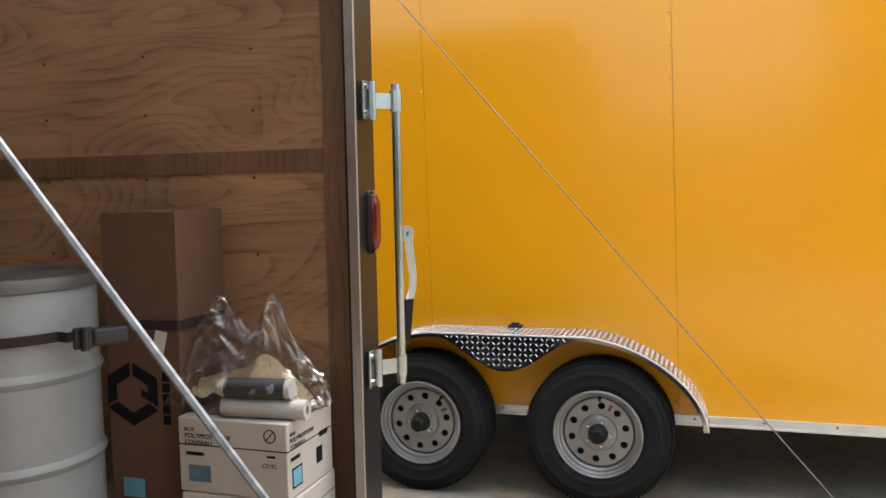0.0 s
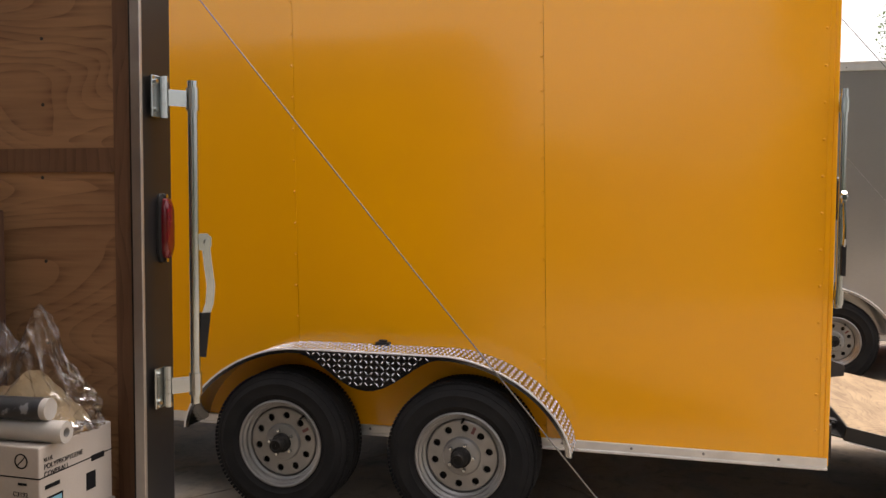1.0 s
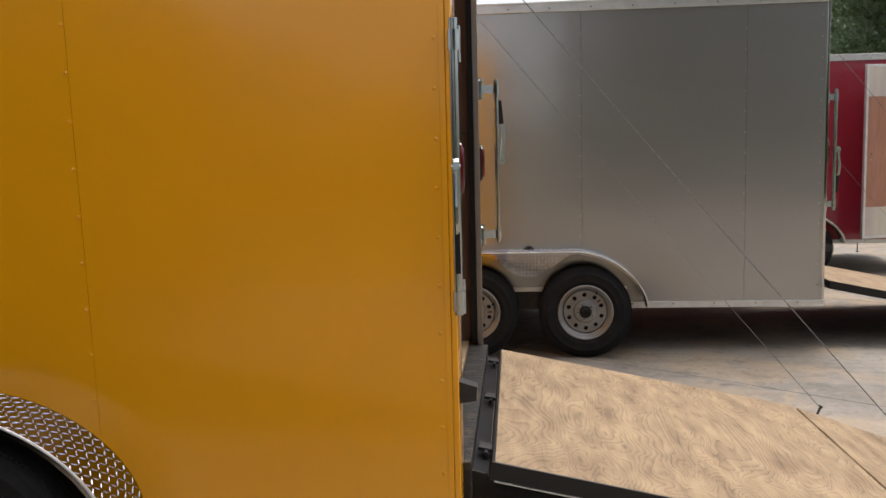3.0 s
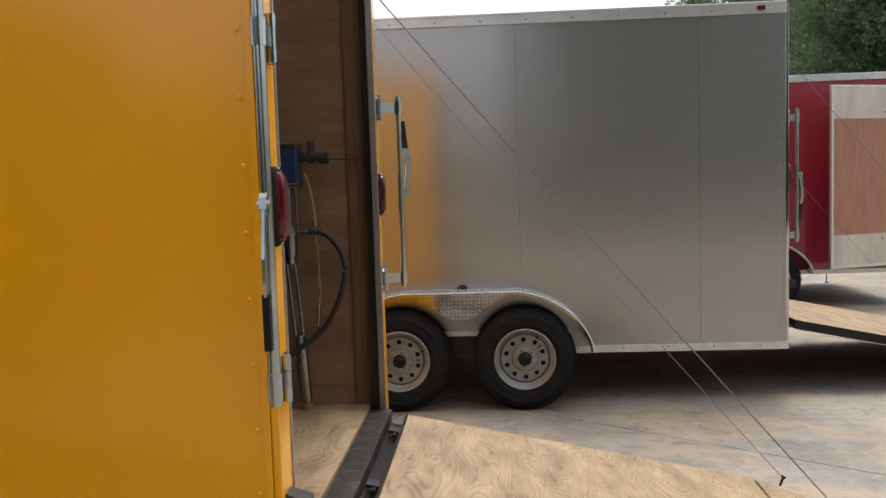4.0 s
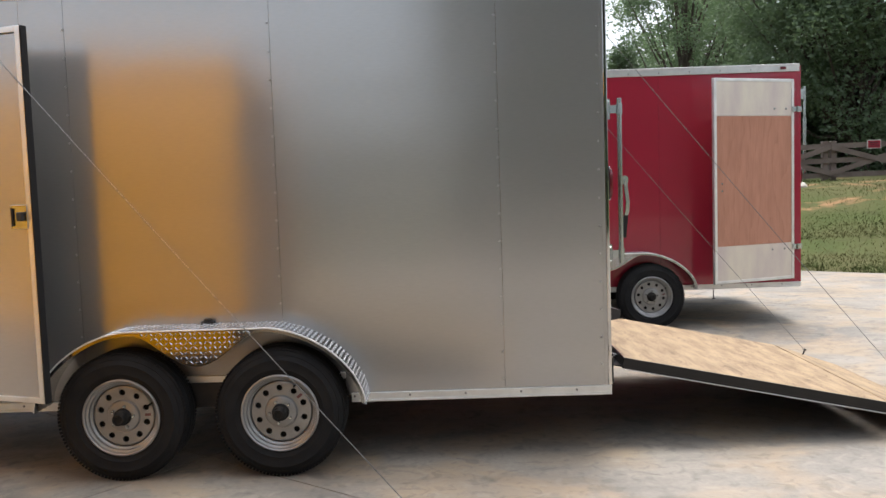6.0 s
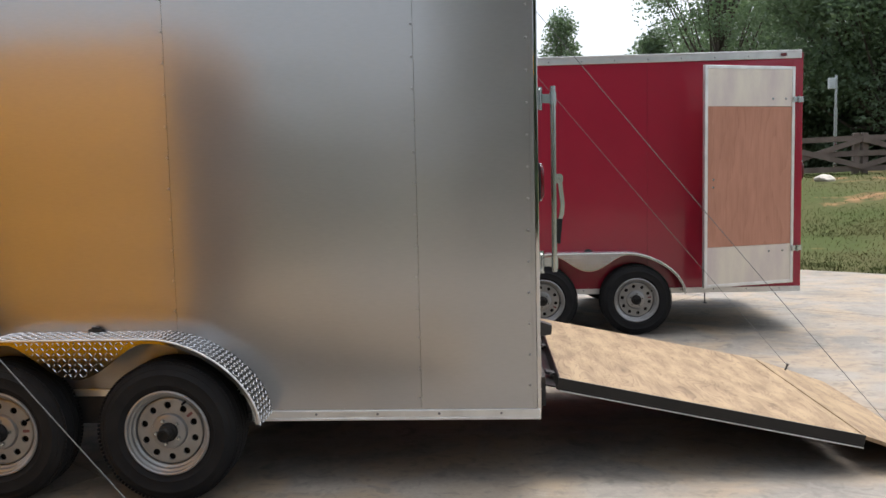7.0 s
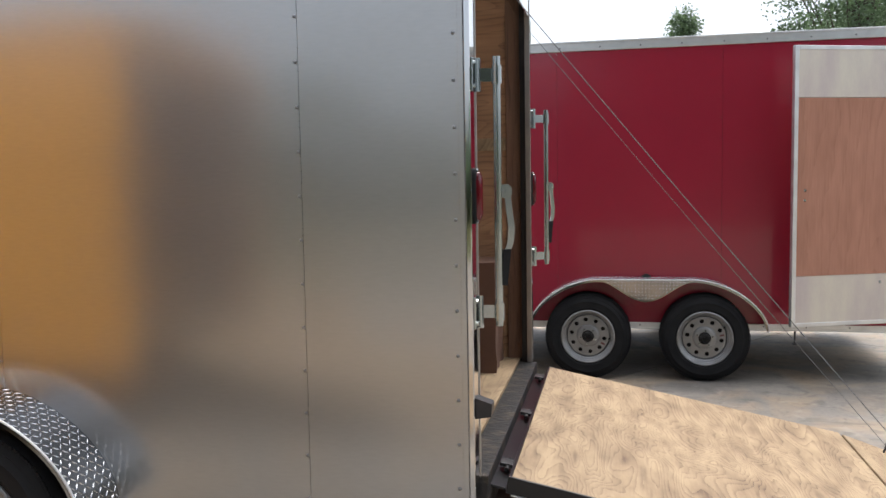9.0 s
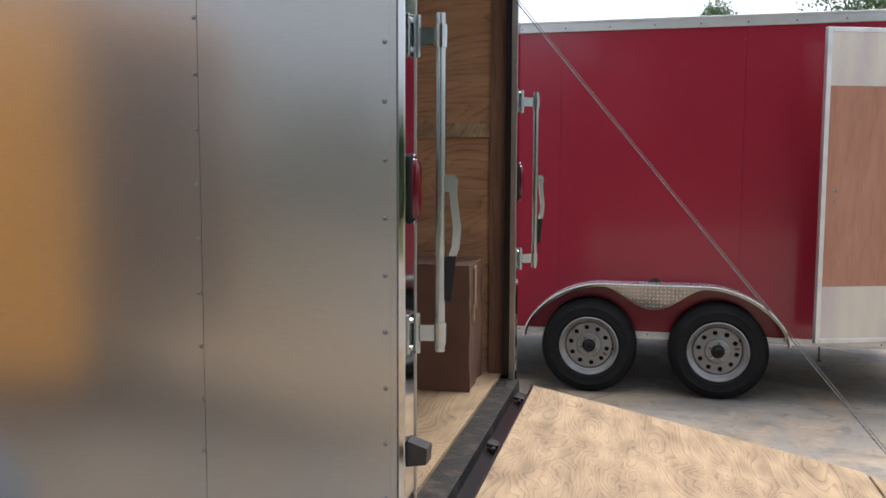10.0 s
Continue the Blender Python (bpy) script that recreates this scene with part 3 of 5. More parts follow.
def make_tail_light(parent, x, y, z):
    t = new("tail_light")
    t.parent = parent
    t.matrix_basis = pose(x, y, z)
    for name, w, h, d0, d1, m in (("gasket", 0.027, 0.094, 0.0, 0.012, RUBBER), ("lens", 0.021, 0.082, 0.012, 0.028, LENS)):
        bm = bmesh.new()
        out = []
        for k in range(24):
            a = 2 * math.pi * k / 24
            out.append((w * math.copysign(abs(math.cos(a)) ** 0.6, math.cos(a)), h * math.copysign(abs(math.sin(a)) ** 0.45, math.sin(a))))
        rings = [[bm.verts.new((xx, yy * sc, zz * sc)) for yy, zz in out] for xx, sc in ((d0, 1.0), (d0 + (d1 - d0) * 0.6, 0.98), (d1, 0.8))]
        for a, b in zip(rings, rings[1:]):
            for k in range(24):
                bm.faces.new((a[k], a[(k + 1) % 24], b[(k + 1) % 24], b[k]))
        bm.faces.new(rings[-1])
        part(name, bm, m, t, "", True)
    for dz in (-0.086, 0.086):
        bm = bmesh.new()
        rod(bm, (0.01, 0, dz), (0.017, 0, dz), 0.006, 8)
        part("screw", bm, ZINC, t)


rv = bmesh.new()
rod(rv, (0, 0.001, 0), (0, -0.0025, 0), 0.0068, 10, 0.0060)
rod(rv, (0, -0.0025, 0), (0, -0.0045, 0), 0.0060, 10, 0.0030)
RIVETM = mat("grey_rivet", (0.22, 0.22, 0.22), 0.35, 1.0, (0.15, 0.15, 0.15), 20, 1)
RIVET = bpy.data.meshes.new("rivet")
rv.to_mesh(RIVET)
rv.free()
RIVET.materials.append(ZINC)
RIVETS = {}


def rivet_row(parent, pts, skin=None):
    """Rivets along a seam, each on the shared mesh of its colour."""
    if skin not in RIVETS:
        RIVETS[skin] = RIVET.copy()
        RIVETS[skin].materials.clear()
        RIVETS[skin].materials.append(skin or RIVETM)
    for p in pts:
        o = new("rivet", RIVETS[skin])
        o.parent = parent
        o.location = p


def make_trailer(label, xr, yn, width, length, zb, zt, skin, post_skin, seams, hubs, hub_out, floor_z=0.5, ramp=True, trim=ALU,
                 lean=0.0, gap=None, light_z=1.46, cables=(), arch=0.89, guard=(0.76, 0.16), hub_z=0.31, pw=0.10, lining=PLY_WALL):
    """An enclosed cargo trailer, its rear at x = xr looking to +x, its side at y = yn looking to -y."""
    T = empty("cargo_trailer", (xr, yn, 0), label, "trailer")
    W, L = width, length
    rivet_skin = None if skin is SILVER else skin
    th = 0.035
    # side panels between the seams; the last edge is the corner
    xs = [0.0] + [s - xr for s in seams] + [-L]
    rz0, rz1 = zb + 0.04, zt - 0.075
    def sheet(x0, x1, z0, z1, l0, l1):
        """A wall sheet whose upright edges lean by l0 and l1."""
        bm = bmesh.new()
        c = [(x0 - l0 * (z0 - 1.4), z0), (x1 - l1 * (z0 - 1.4), z0), (x1 - l1 * (z1 - 1.4), z1), (x0 - l0 * (z1 - 1.4), z1)]
        n = 16
        for y, s in ((0.0, 1), (th, 0)):
            g = [[bm.verts.new((((c[0][0] * (1 - v) + c[3][0] * v) * (1 - u) + (c[1][0] * (1 - v) + c[2][0] * v) * u),
                                y + s * 0.0016 * noise.noise((u * 1.6 + xr * 3 + x0 * 5, v * 2.4, x0)) * min(1, 8 * u, 8 - 8 * u, 8 * v, 8 - 8 * v), z0 * (1 - v) + z1 * v))
                  for v in (j / n for j in range(n + 1))] for u in (i / n for i in range(n + 1))]
            for i in range(n):
                for j in range(n):
                    bm.faces.new((g[i][j], g[i + 1][j], g[i + 1][j + 1], g[i][j + 1]))
            if s:
                front = g
        edge = lambda q: [q[i][0] for i in range(n + 1)] + [q[n][j] for j in range(1, n + 1)] + [q[i][n] for i in range(n - 1, -1, -1)] + [q[0][j] for j in range(n - 1, 0, -1)]
        ea, eb = edge(front), edge(g)
        for k in range(len(ea)):
            bm.faces.new((ea[k], ea[(k + 1) % len(ea)], eb[(k + 1) % len(ea)], eb[k]))
        part("side_panel", bm, skin, T, "", True)

    cuts = sorted(set(xs) | set(gap[:2] if gap else ()))
    if gap:
        cuts = [c for c in cuts if c in gap[:2] or not gap[0] - 0.05 < c < gap[1] + 0.05]
    for a, b in zip(cuts, cuts[1:]):
        la, lb = (0 if a == -L or (gap and a in gap) else lean), (0 if b == 0 or (gap and b in gap) else lean)
        if gap and a == gap[0]:
            sheet(a + 0.0008, b - 0.0008, rz0 - 0.006, gap[2], 0, 0)
            sheet(a + 0.0008, b - 0.0008, gap[3], rz1 + 0.006, 0, 0)
        else:
            sheet(a + 0.0008, b - 0.0008, rz0 - 0.006, rz1 + 0.006, la, lb)
    for a in cuts[1:-1]:
        le = 0 if gap and a in gap else lean
        rivet_row(T, [(a - 0.009 - le * (z - 1.4), 0, z) for z in np.arange(zb + 0.1, zt - 0.1, 0.151)], rivet_skin)
    rivet_row(T, [(-0.032, 0, z) for z in np.arange(zb + 0.01, zt - 0.1, 0.1518)], rivet_skin)
    bm = bmesh.new()
    box(bm, -0.018, -0.0025, rz0 + 0.006, 0.0005, 0.004, rz1 - 0.003, 0.001)
    part("corner_trim", bm, skin, T)
    bm = bmesh.new()
    box(bm, -L, W - th, zb, 0, W, zt - 0.02)
    part("far_side_panel", bm, skin, T)
    bm = bmesh.new()
    box(bm, -L - 0.03, 0.002, zb, -L, W - 0.002, zt - 0.02)
    part("front_panel", bm, skin, T)
    bm = bmesh.new()
    n = 10
    a = [(0.01 + (W - 0.02) * k / n, zt - 0.012 + 0.05 * math.sin(math.pi * k / n)) for k in range(n + 1)]
    top = [[bm.verts.new((x, y, z)) for y, z in a] for x in (-L, 0)]
    for k in range(n):
        bm.faces.new((top[0][k], top[0][k + 1], top[1][k + 1], top[1][k]))
    bmesh.ops.solidify(bm, geom=bm.faces[:], thickness=0.02)
    part("roof", bm, ALU, T)
    # top trim and bottom rail of the near side
    bm = bmesh.new()
    box(bm, -L, -0.012, zt - 0.072, 0.004, 0.02, zt, 0.004)
    box(bm, -L, -0.017, zt - 0.012, 0.004, 0.02, zt + 0.004, 0.003)
    part("top_trim", bm, trim, T, "folded aluminium top trim")
    rivet_row(T, [(x, -0.012, zt - 0.045) for x in np.arange(-L + 0.2, -0.05, 0.305)])
    for x0, x1 in (((-L, -2.853), (-1.413, 0.017)) if skin is SILVER else ((-L, 0.016),)):
        bm = bmesh.new()
        box(bm, x0, -0.010, zb, x1, 0.02, zb + 0.045, 0.003)
        box(bm, x0, -0.016, zb - 0.004, x1, 0.02, zb + 0.008, 0.002)
        part("bottom_rail", bm, ALU, T, "riveted aluminium bottom rail")
    rivet_row(T, [(x, -0.010, zb + 0.027) for x in np.arange(-L + 0.2, -0.05, 0.305)])
    # floor, frame under it
    bm = bmesh.new()
    box(bm, -L, th, floor_z - 0.02, -0.05, W - th, floor_z)
    part("floor_deck", bm, PLY_RAMP, T, "plywood floor")
    bm = bmesh.new()
    for y in (0.06, W - 0.12):
        box(bm, -L - 0.0, y, floor_z - 0.17, -0.02, y + 0.06, floor_z - 0.021)
    for k in range(9):
        x = -0.3 - k * (L - 0.5) / 8
        box(bm, x, 0.121, floor_z - 0.12, x + 0.05, W - 0.121, floor_z - 0.021)
    rod(bm, (hubs[0] - xr, 0.05, 0.335), (hubs[0] - xr, W - 0.05, 0.335), 0.035)
    rod(bm, (hubs[1] - xr, 0.05, 0.335), (hubs[1] - xr, W - 0.05, 0.335), 0.035)
    part("underframe", bm, DARK, T, "black steel underframe")
    # wheels and mudguards on both sides
    for k, h in enumerate(hubs):
        make_wheel(T, h - xr, -hub_out, hub_z, 13 + 37 * k + 11 * xr)
        make_wheel(T, h - xr, W + hub_out, hub_z, 20, 180)
    xm = (hubs[0] + hubs[1]) / 2 - xr
    make_fender(T, xm, hub_out + 0.012, arch - FLAT, *guard)
    bm = bmesh.new()
    box(bm, -0.035, 0.0, 0.0, 0.035, -0.03, 0.014, 0.003)
    box(bm, -0.02, -0.008, 0.014, 0.02, -0.026, 0.026, 0.004)
    bmesh.ops.transform(bm, matrix=pose(xm + 0.01, -0.006, guard[0]), verts=bm.verts)
    part("clearance_light", bm, DARK, T, "small dark clearance light")
    # rear frame
    for y0, y1 in ((0.0, pw), (W - pw, W)):
        bm = bmesh.new()
        box(bm, 0.001, y0 + 0.001, zb + 0.01, 0.022, y1 - 0.001, zt - 0.02, 0.004)
        part("rear_post", bm, post_skin, T)
        bm = bmesh.new()
        yi = y1 if y0 == 0 else y0 - 0.012
        box(bm, -0.003, yi, floor_z - 0.02, 0.0255, yi + 0.012, zt - 0.1, 0.002)
        part("post_trim", bm, TRIM, T, "dull aluminium edge trim")
    bm = bmesh.new()
    box(bm, -0.04, pw + 0.013, zt - 0.22, 0.022, W - pw - 0.013, zt - 0.02, 0.004)
    part("header", bm, post_skin, T)
    bm = bmesh.new()
    box(bm, -0.049, pw, floor_z - 0.16, 0.05, W - pw, floor_z - 0.012, 0.004)
    part("sill", bm, SILL, T, "black steel rear sill with rubbed brown patches")
    bm = bmesh.new()
    box(bm, -L, W - th - 0.012, floor_z, -0.06, W - th, zt - 0.09)
    part("lining", bm, lining, T, "figured plywood lining")
    g0, g1, gz = (gap[0], gap[1], gap[3]) if gap else (-L / 2, -L / 2, floor_z + 0.01)
    for x0, x1, z0 in ((-L, g0, floor_z), (g0, g1, gz), (g1, -0.06, floor_z)):
        if x1 - x0 > 0.01:
            bm = bmesh.new()
            box(bm, x0, th, z0, x1, th + 0.012, zt - 0.09)
            part("lining", bm, lining, T, "figured plywood lining")
    bm = bmesh.new()
    box(bm, -0.115, W - th - 0.028, floor_z, -0.034 if skin is not BLACKP else -0.013, W - th - 0.0125, zt - 0.1, 0.002)
    part("stud", bm, STUD, T, "dark timber stud")
    bm = bmesh.new()
    box(bm, -0.033 if skin is not BLACKP else -0.012, W - pw - 0.006, floor_z, -0.004, W - th - 0.013, zt - 0.1, 0.002)
    part("door_seal", bm, BLACKP, T, "black door seal")
    # upper clearance lamp at the rear corner
    bm = bmesh.new()
    box(bm, -0.19, -0.030, zt - 0.052, -0.135, -0.0125, zt - 0.022, 0.005)
    part("marker_light", bm, LENS, T, "small red marker light")
    # rubber ramp stop on the near post
    if ramp:
        bm = bmesh.new()
        plate(bm, [(0.0225, -0.035), (0.075, -0.026), (0.078, 0.018), (0.0225, 0.036)], 0.02, 0.075)
        bmesh.ops.transform(bm, matrix=pose(0, 0, 0.745), verts=bm.verts)
        part("ramp_stop", bm, DARK, T, "dark ramp stop")
    bm = bmesh.new()
    box(bm, -L + 0.001, th + 0.013, floor_z, -L + 0.013, W - th - 0.013, zt - 0.09)
    part("lining", bm, lining, T, "figured plywood lining")
    for y in (0.05, W - 0.05):
        make_tail_light(T, 0.022, y, light_z)
    for p, q in cables:
        make_cable(T, Vector(p) - Vector((xr, yn, 0)), Vector(q) - Vector((xr, yn, 0)))
    if ramp:
        make_ramp(T, W, floor_z)
    return T


def make_ramp(T, W, floor_z):
    """The ramp door, let down behind the trailer: a framed plywood deck, a hinged flap."""
    R = new("ramp_door")
    R.parent = T
    zh = floor_z - 0.03
    slope = -math.atan2(zh - 0.16, 1.52)
    R.matrix_basis = pose(0.115, 0, zh, 0, -math.degrees(slope), 0)
    ym, yM = 0.135, W - 0.135
    bm = bmesh.new()
    box(bm, 0.012, ym + 0.012, -0.012, 1.545, yM + 0.002, 0.0, 0.001)
    part("deck", bm, PLY_RAMP, R, "worn plywood ramp deck")
    bm = bmesh.new()
    box(bm, 0.0, ym, -0.055, 1.55, ym + 0.011, 0.006, 0.002)
    box(bm, 0.0, yM - 0.011, -0.055, 1.55, yM, -0.0125, 0.002)
    box(bm, 0.0, ym + 0.011, -0.055, 0.011, yM - 0.011, 0.004, 0.002)
    box(bm, 0.012, ym + 0.012, -0.052, 1.54, yM - 0.012, -0.0125)
    part("ramp_frame", bm, BLACKP, R, "black edged ramp frame")
    bm = bmesh.new()
    box(bm, -0.062, ym + 0.02, -0.052, -0.002, yM - 0.02, -0.044, 0.001)
    part("hinge_rail", bm, BLACKP, R, "black hinge rail")
    bm = bmesh.new()
    box(bm, 0.02, ym - 0.006, -0.060, 1.55, ym + 0.02, -0.0555, 0.001)
    part("edge_strip", bm, ALU, R, "thin bright edge strip")
    bm = bmesh.new()
    box(bm, 1.56, ym + 0.02, -0.020, 2.06, yM - 0.02, 0.0, 0.002)
    bmesh.ops.transform(bm, matrix=Matrix.Translation((1.56, 0, 0)) @ Matrix.Rotation(radians(8), 4, "Y") @ Matrix.Translation((-1.56, 0, 0)), verts=bm.verts)
    part("flap", bm, PLY_RAMP, R, "hinged plywood ramp flap")
    for k in range(3):
        y = ym + 0.2 + k * (yM - ym - 0.4) / 2
        bm = bmesh.new()
        rod(bm, (-0.02, y - 0.06, -0.024), (-0.02, y + 0.06, -0.024), 0.008, 8)
        box(bm, -0.05, y - 0.03, -0.026, 0.0, y + 0.03, -0.012, 0.002)
        part("hinge", bm, DARK, R)


def make_cable(T, p, q):
    """A lift cable from the rear frame down to its eye on the ramp."""
    bm = bmesh.new()
    n = 60
    tube(bm, [p.lerp(q, k / n) + Vector((0, 0, -0.012 * math.sin(math.pi * k / n))) for k in range(n + 1)], 0.0017, 6)
    part("lift_cable", bm, CABLE, T, "thin twisted steel cable")
    bm = bmesh.new()
    rod(bm, (q.x - 0.012, q.y, q.z - 0.035), (q.x + 0.005, q.y, q.z + 0.010), 0.006, 8)
    rod(bm, (q.x + 0.003, q.y - 0.012, q.z + 0.005), (q.x + 0.003, q.y + 0.012, q.z + 0.005), 0.007, 8)
    part("cable_eye", bm, DARK, T)
    bm = bmesh.new()
    rod(bm, (p.x, p.y - 0.012, p.z), (p.x, p.y + 0.012, p.z), 0.008, 8)
    part("cable_anchor", bm, DARK, T)


A = make_trailer("black cargo trailer with a plywood-lined load space, rear ramp open", -0.980, 0.162, 2.13, 4.95, 0.32, 2.58, BLACKP, BLACKP,
                 [-2.2, -3.4], (-3.4, -2.55), 0.22, light_z=1.36, pw=0.135,
                 cables=(((-0.991, 2.215, 2.158), (0.76, 2.156, 0.13)), ((-0.923, 0.241, 2.215), (0.871, 0.204, 0.13))))
make_lock_bar(A, 0.034, 2.045, 0.878, 1.757, 48, 0.095, False, (0.933, 1.708), 0)
Y = make_trailer("glossy yellow tandem-axle cargo trailer with its ramp down", 1.027, 4.003, 1.945, 4.95, 0.325, 2.58, YELLOW, YELLOW,
                 [-0.155, -1.359, -2.56], (-0.489, -1.351), 0.22, lean=0.02, arch=0.917, light_z=1.455, guard=(0.76, 0.155), hub_z=0.308, lining=PLY_DULL,
                 cables=(((1.02, 4.099, 2.265), (2.835, 4.078, 0.13)), ((1.021, 5.938, 2.25), (2.819, 5.889, 0.13))))
make_lock_bar(Y, 0.024, 0.05, 1.012, 1.90, -86, 0.105, False, (1.055, 1.835), 0, 6)
make_lock_bar(Y, 0.024, 1.875, 1.03, 1.89, 35, 0.11, True, (1.074, 1.84), 0)
S = make_trailer("brushed silver tandem-axle cargo trailer with its ramp down", 3.513, 7.885, 2.06, 4.95, 0.311, 2.612, SILVER, POLISHED,
                 [2.948, 1.74, 0.64], (1.745, 0.906), 0.22, arch=0.874, gap=(-3.883, -3.113, 0.46, 2.31), guard=(0.768, 0.172), hub_z=0.312,
                 cables=(((3.504, 7.969, 2.318), (5.312, 7.929, 0.13)), ((3.505, 9.899, 2.361), (5.345, 9.709, 0.13))))
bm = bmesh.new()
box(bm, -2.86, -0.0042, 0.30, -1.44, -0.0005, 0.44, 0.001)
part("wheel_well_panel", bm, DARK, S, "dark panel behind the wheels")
bm = bmesh.new()
box(bm, -2.86, -0.012, 0.44, -1.44, -0.0005, 0.475, 0.002)
part("wheel_well_rail", bm, ALU, S, "dull aluminium rail behind the wheels")
make_lock_bar(S, 0.024, 0.05, 1.02, 1.92, 20, 0.08, False, (1.07, 1.86), 0)
make_lock_bar(S, 0.024, 2.01, 1.03, 1.90, 40, 0.10, False, (1.08, 1.85), 0)
R = make_trailer("dark red tandem-axle cargo trailer with its side door ajar", 6.19, 11.87, 2.02, 4.95, 0.338, 2.565, RED, RED,
                 [4.79, 3.55, 2.3], (4.655, 3.787), 0.19, guard=(0.74, 0.15), hub_z=0.296, ramp=False, gap=(-0.80, -0.075, 0.43, 2.40))


def make_side_door(parent, hinge, width, z0, z1, angle, hinged_right, panels, frame_mat):
    """A side door standing ajar on its hinge."""
    D = new("side_door")
    D.parent = parent
    s = -1 if hinged_right else 1
    D.matrix_basis = pose(hinge[0], hinge[1], 0, 0, 0, angle)
    for name, a, b, m, lab in panels:
        bm = bmesh.new()
        x0, x1 = sorted((s * 0.03, s * (width - 0.03)))
        box(bm, x0, -0.03, a, x1, -0.004, b, 0.001)
        part(name, bm, m, D, lab)
    bm = bmesh.new()
    x0, x1 = sorted((0, s * width))
    box(bm, x0, -0.034, z0, x0 + 0.032, 0.0, z1, 0.003)
    box(bm, x1 - 0.032, -0.034, z0, x1, 0.0, z1, 0.003)
    box(bm, x0 + 0.032, -0.0335, z0, x1 - 0.032, -0.0005, z0 + 0.03, 0.003)
    box(bm, x0 + 0.032, -0.0335, z1 - 0.03, x1 - 0.032, -0.0005, z1, 0.003)
    part("door_frame", bm, frame_mat, D, "aluminium door frame")
    return D


RD = make_side_door(R, (-0.075, -0.012), 0.962, 0.423, 2.413, 20.5, True,
               [("upper_panel", 2.052, 2.39, PANEL, "bare aluminium upper panel"), ("middle_panel", 0.79, 2.05, PLY_RED, "reddish bare plywood panel"),
                ("lower_panel", 0.447, 0.788, PANEL, "bare aluminium lower panel")], ALU)
SD = make_side_door(S, (-3.903, -0.012), 1.05, 0.44, 2.33, -19, False, [("door_panel", 0.47, 2.29, SILVER, "")], ALU)


def bolt(parent, x, y, z, r=0.011):
    bm = bmesh.new()
    rod(bm, (x, y, z), (x, y - 0.006, z), r, 10, r * 0.7)
    part("bolt", bm, ZINC, parent, "", True)


for x, z in ((-0.87, 1.40), (-0.87, 1.33), (-0.24, 2.12), (-0.10, 2.12), (-0.12, 0.73), (-0.27, 0.73)):
    bolt(RD, x, -0.031, z)
for z in (2.115, 0.745):
    bm = bmesh.new()
    box(bm, -0.03, -0.046, z - 0.026, 0.085, -0.0345, z + 0.026, 0.003)
    rod(bm, (0.03, -0.05, z - 0.03), (0.03, -0.05, z + 0.03), 0.012, 10)
    part("strap_hinge", bm, ZINC, RD, "zinc strap hinge")
bm = bmesh.new()
box(bm, 0.92, -0.040, 1.33, 1.025, -0.0345, 1.45, 0.002)
part("latch_plate", bm, ZINC, SD, "chromed latch plate")
bm = bmesh.new()
box(bm, 0.98, -0.066, 1.37, 1.015, -0.041, 1.415, 0.006)
rod(bm, (0.935, -0.046, 1.345), (0.935, -0.046, 1.435), 0.006, 8)
part("latch", bm, DARK, SD, "dark paddle latch")
bm = bmesh.new()
box(bm, 1.051, -0.034, 0.44, 1.060, 0.004, 2.33, 0.002)
part("door_seal", bm, RUBBER, SD, "black rubber edge seal")
# corner leg under the red trailer
bm = bmesh.new()
rod(bm, (-0.86, 0.02, 0.34), (-0.86, 0.02, 0.235), 0.006, 8)
box(bm, -0.875, 0.005, 0.228, -0.845, 0.035, 0.236)
part("drain_leg", bm, DARK, R)


# ---- load of the black trailer ----
def text_part(words, size, m, parent, material):
    cu = bpy.data.curves.new("lettering", "FONT")
    cu.body, cu.size, cu.extrude = words, size, 0.0004
    ob = bpy.data.objects.new("lettering", cu)
    scene.collection.objects.link(ob)
    me = bpy.data.meshes.new_from_object(ob.evaluated_get(bpy.context.evaluated_depsgraph_get()))
    bpy.data.objects.remove(ob)
    me.materials.clear()
    me.materials.append(material)
    o = new("lettering", me)
    o.parent = parent
    o.matrix_basis = m
    return o


DRUM = mat("white_drum_paint", (0.25, 0.25, 0.245), 0.4, 0.0, (0.19, 0.187, 0.18), 3, rough_var=0.1, fine=0.06)
GREYLID = mat("grey_lid", (0.11, 0.105, 0.10), 0.45, 0.2, (0.07, 0.066, 0.062), 5)
INK = mat("dark_print", (0.008, 0.008, 0.009), 0.85)
INK.node_tree.nodes["Principled BSDF"].inputs["Specular IOR Level"].default_value = 0.1
CREAM = mat("white_cardboard", (0.36, 0.325, 0.29), 0.8, 0.0, (0.31, 0.28, 0.245), 5, fine=0.06, bump=0.08, bump_scale=200)
STRAP = mat("dark_webbing", (0.022, 0.006, 0.008), 0.8, 0.0, (0.014, 0.005, 0.006), 60, bump=0.3, bump_scale=300)
CLOTH = mat("cream_cloth", (0.56, 0.44, 0.27), 0.9, 0.0, (0.48, 0.36, 0.21), 14, bump=0.4, bump_scale=60)
BLUEL = mat("blue_label", (0.10, 0.28, 0.36), 0.6, 0.0, (0.08, 0.22, 0.30), 20)
GREYBLUE = mat("grey_blue_print", (0.07, 0.12, 0.16), 0.7, 0.0, (0.05, 0.09, 0.125), 40)
PAPER = mat("white_roll", (0.34, 0.325, 0.30), 0.35, 0.0, (0.27, 0.26, 0.24), 8)

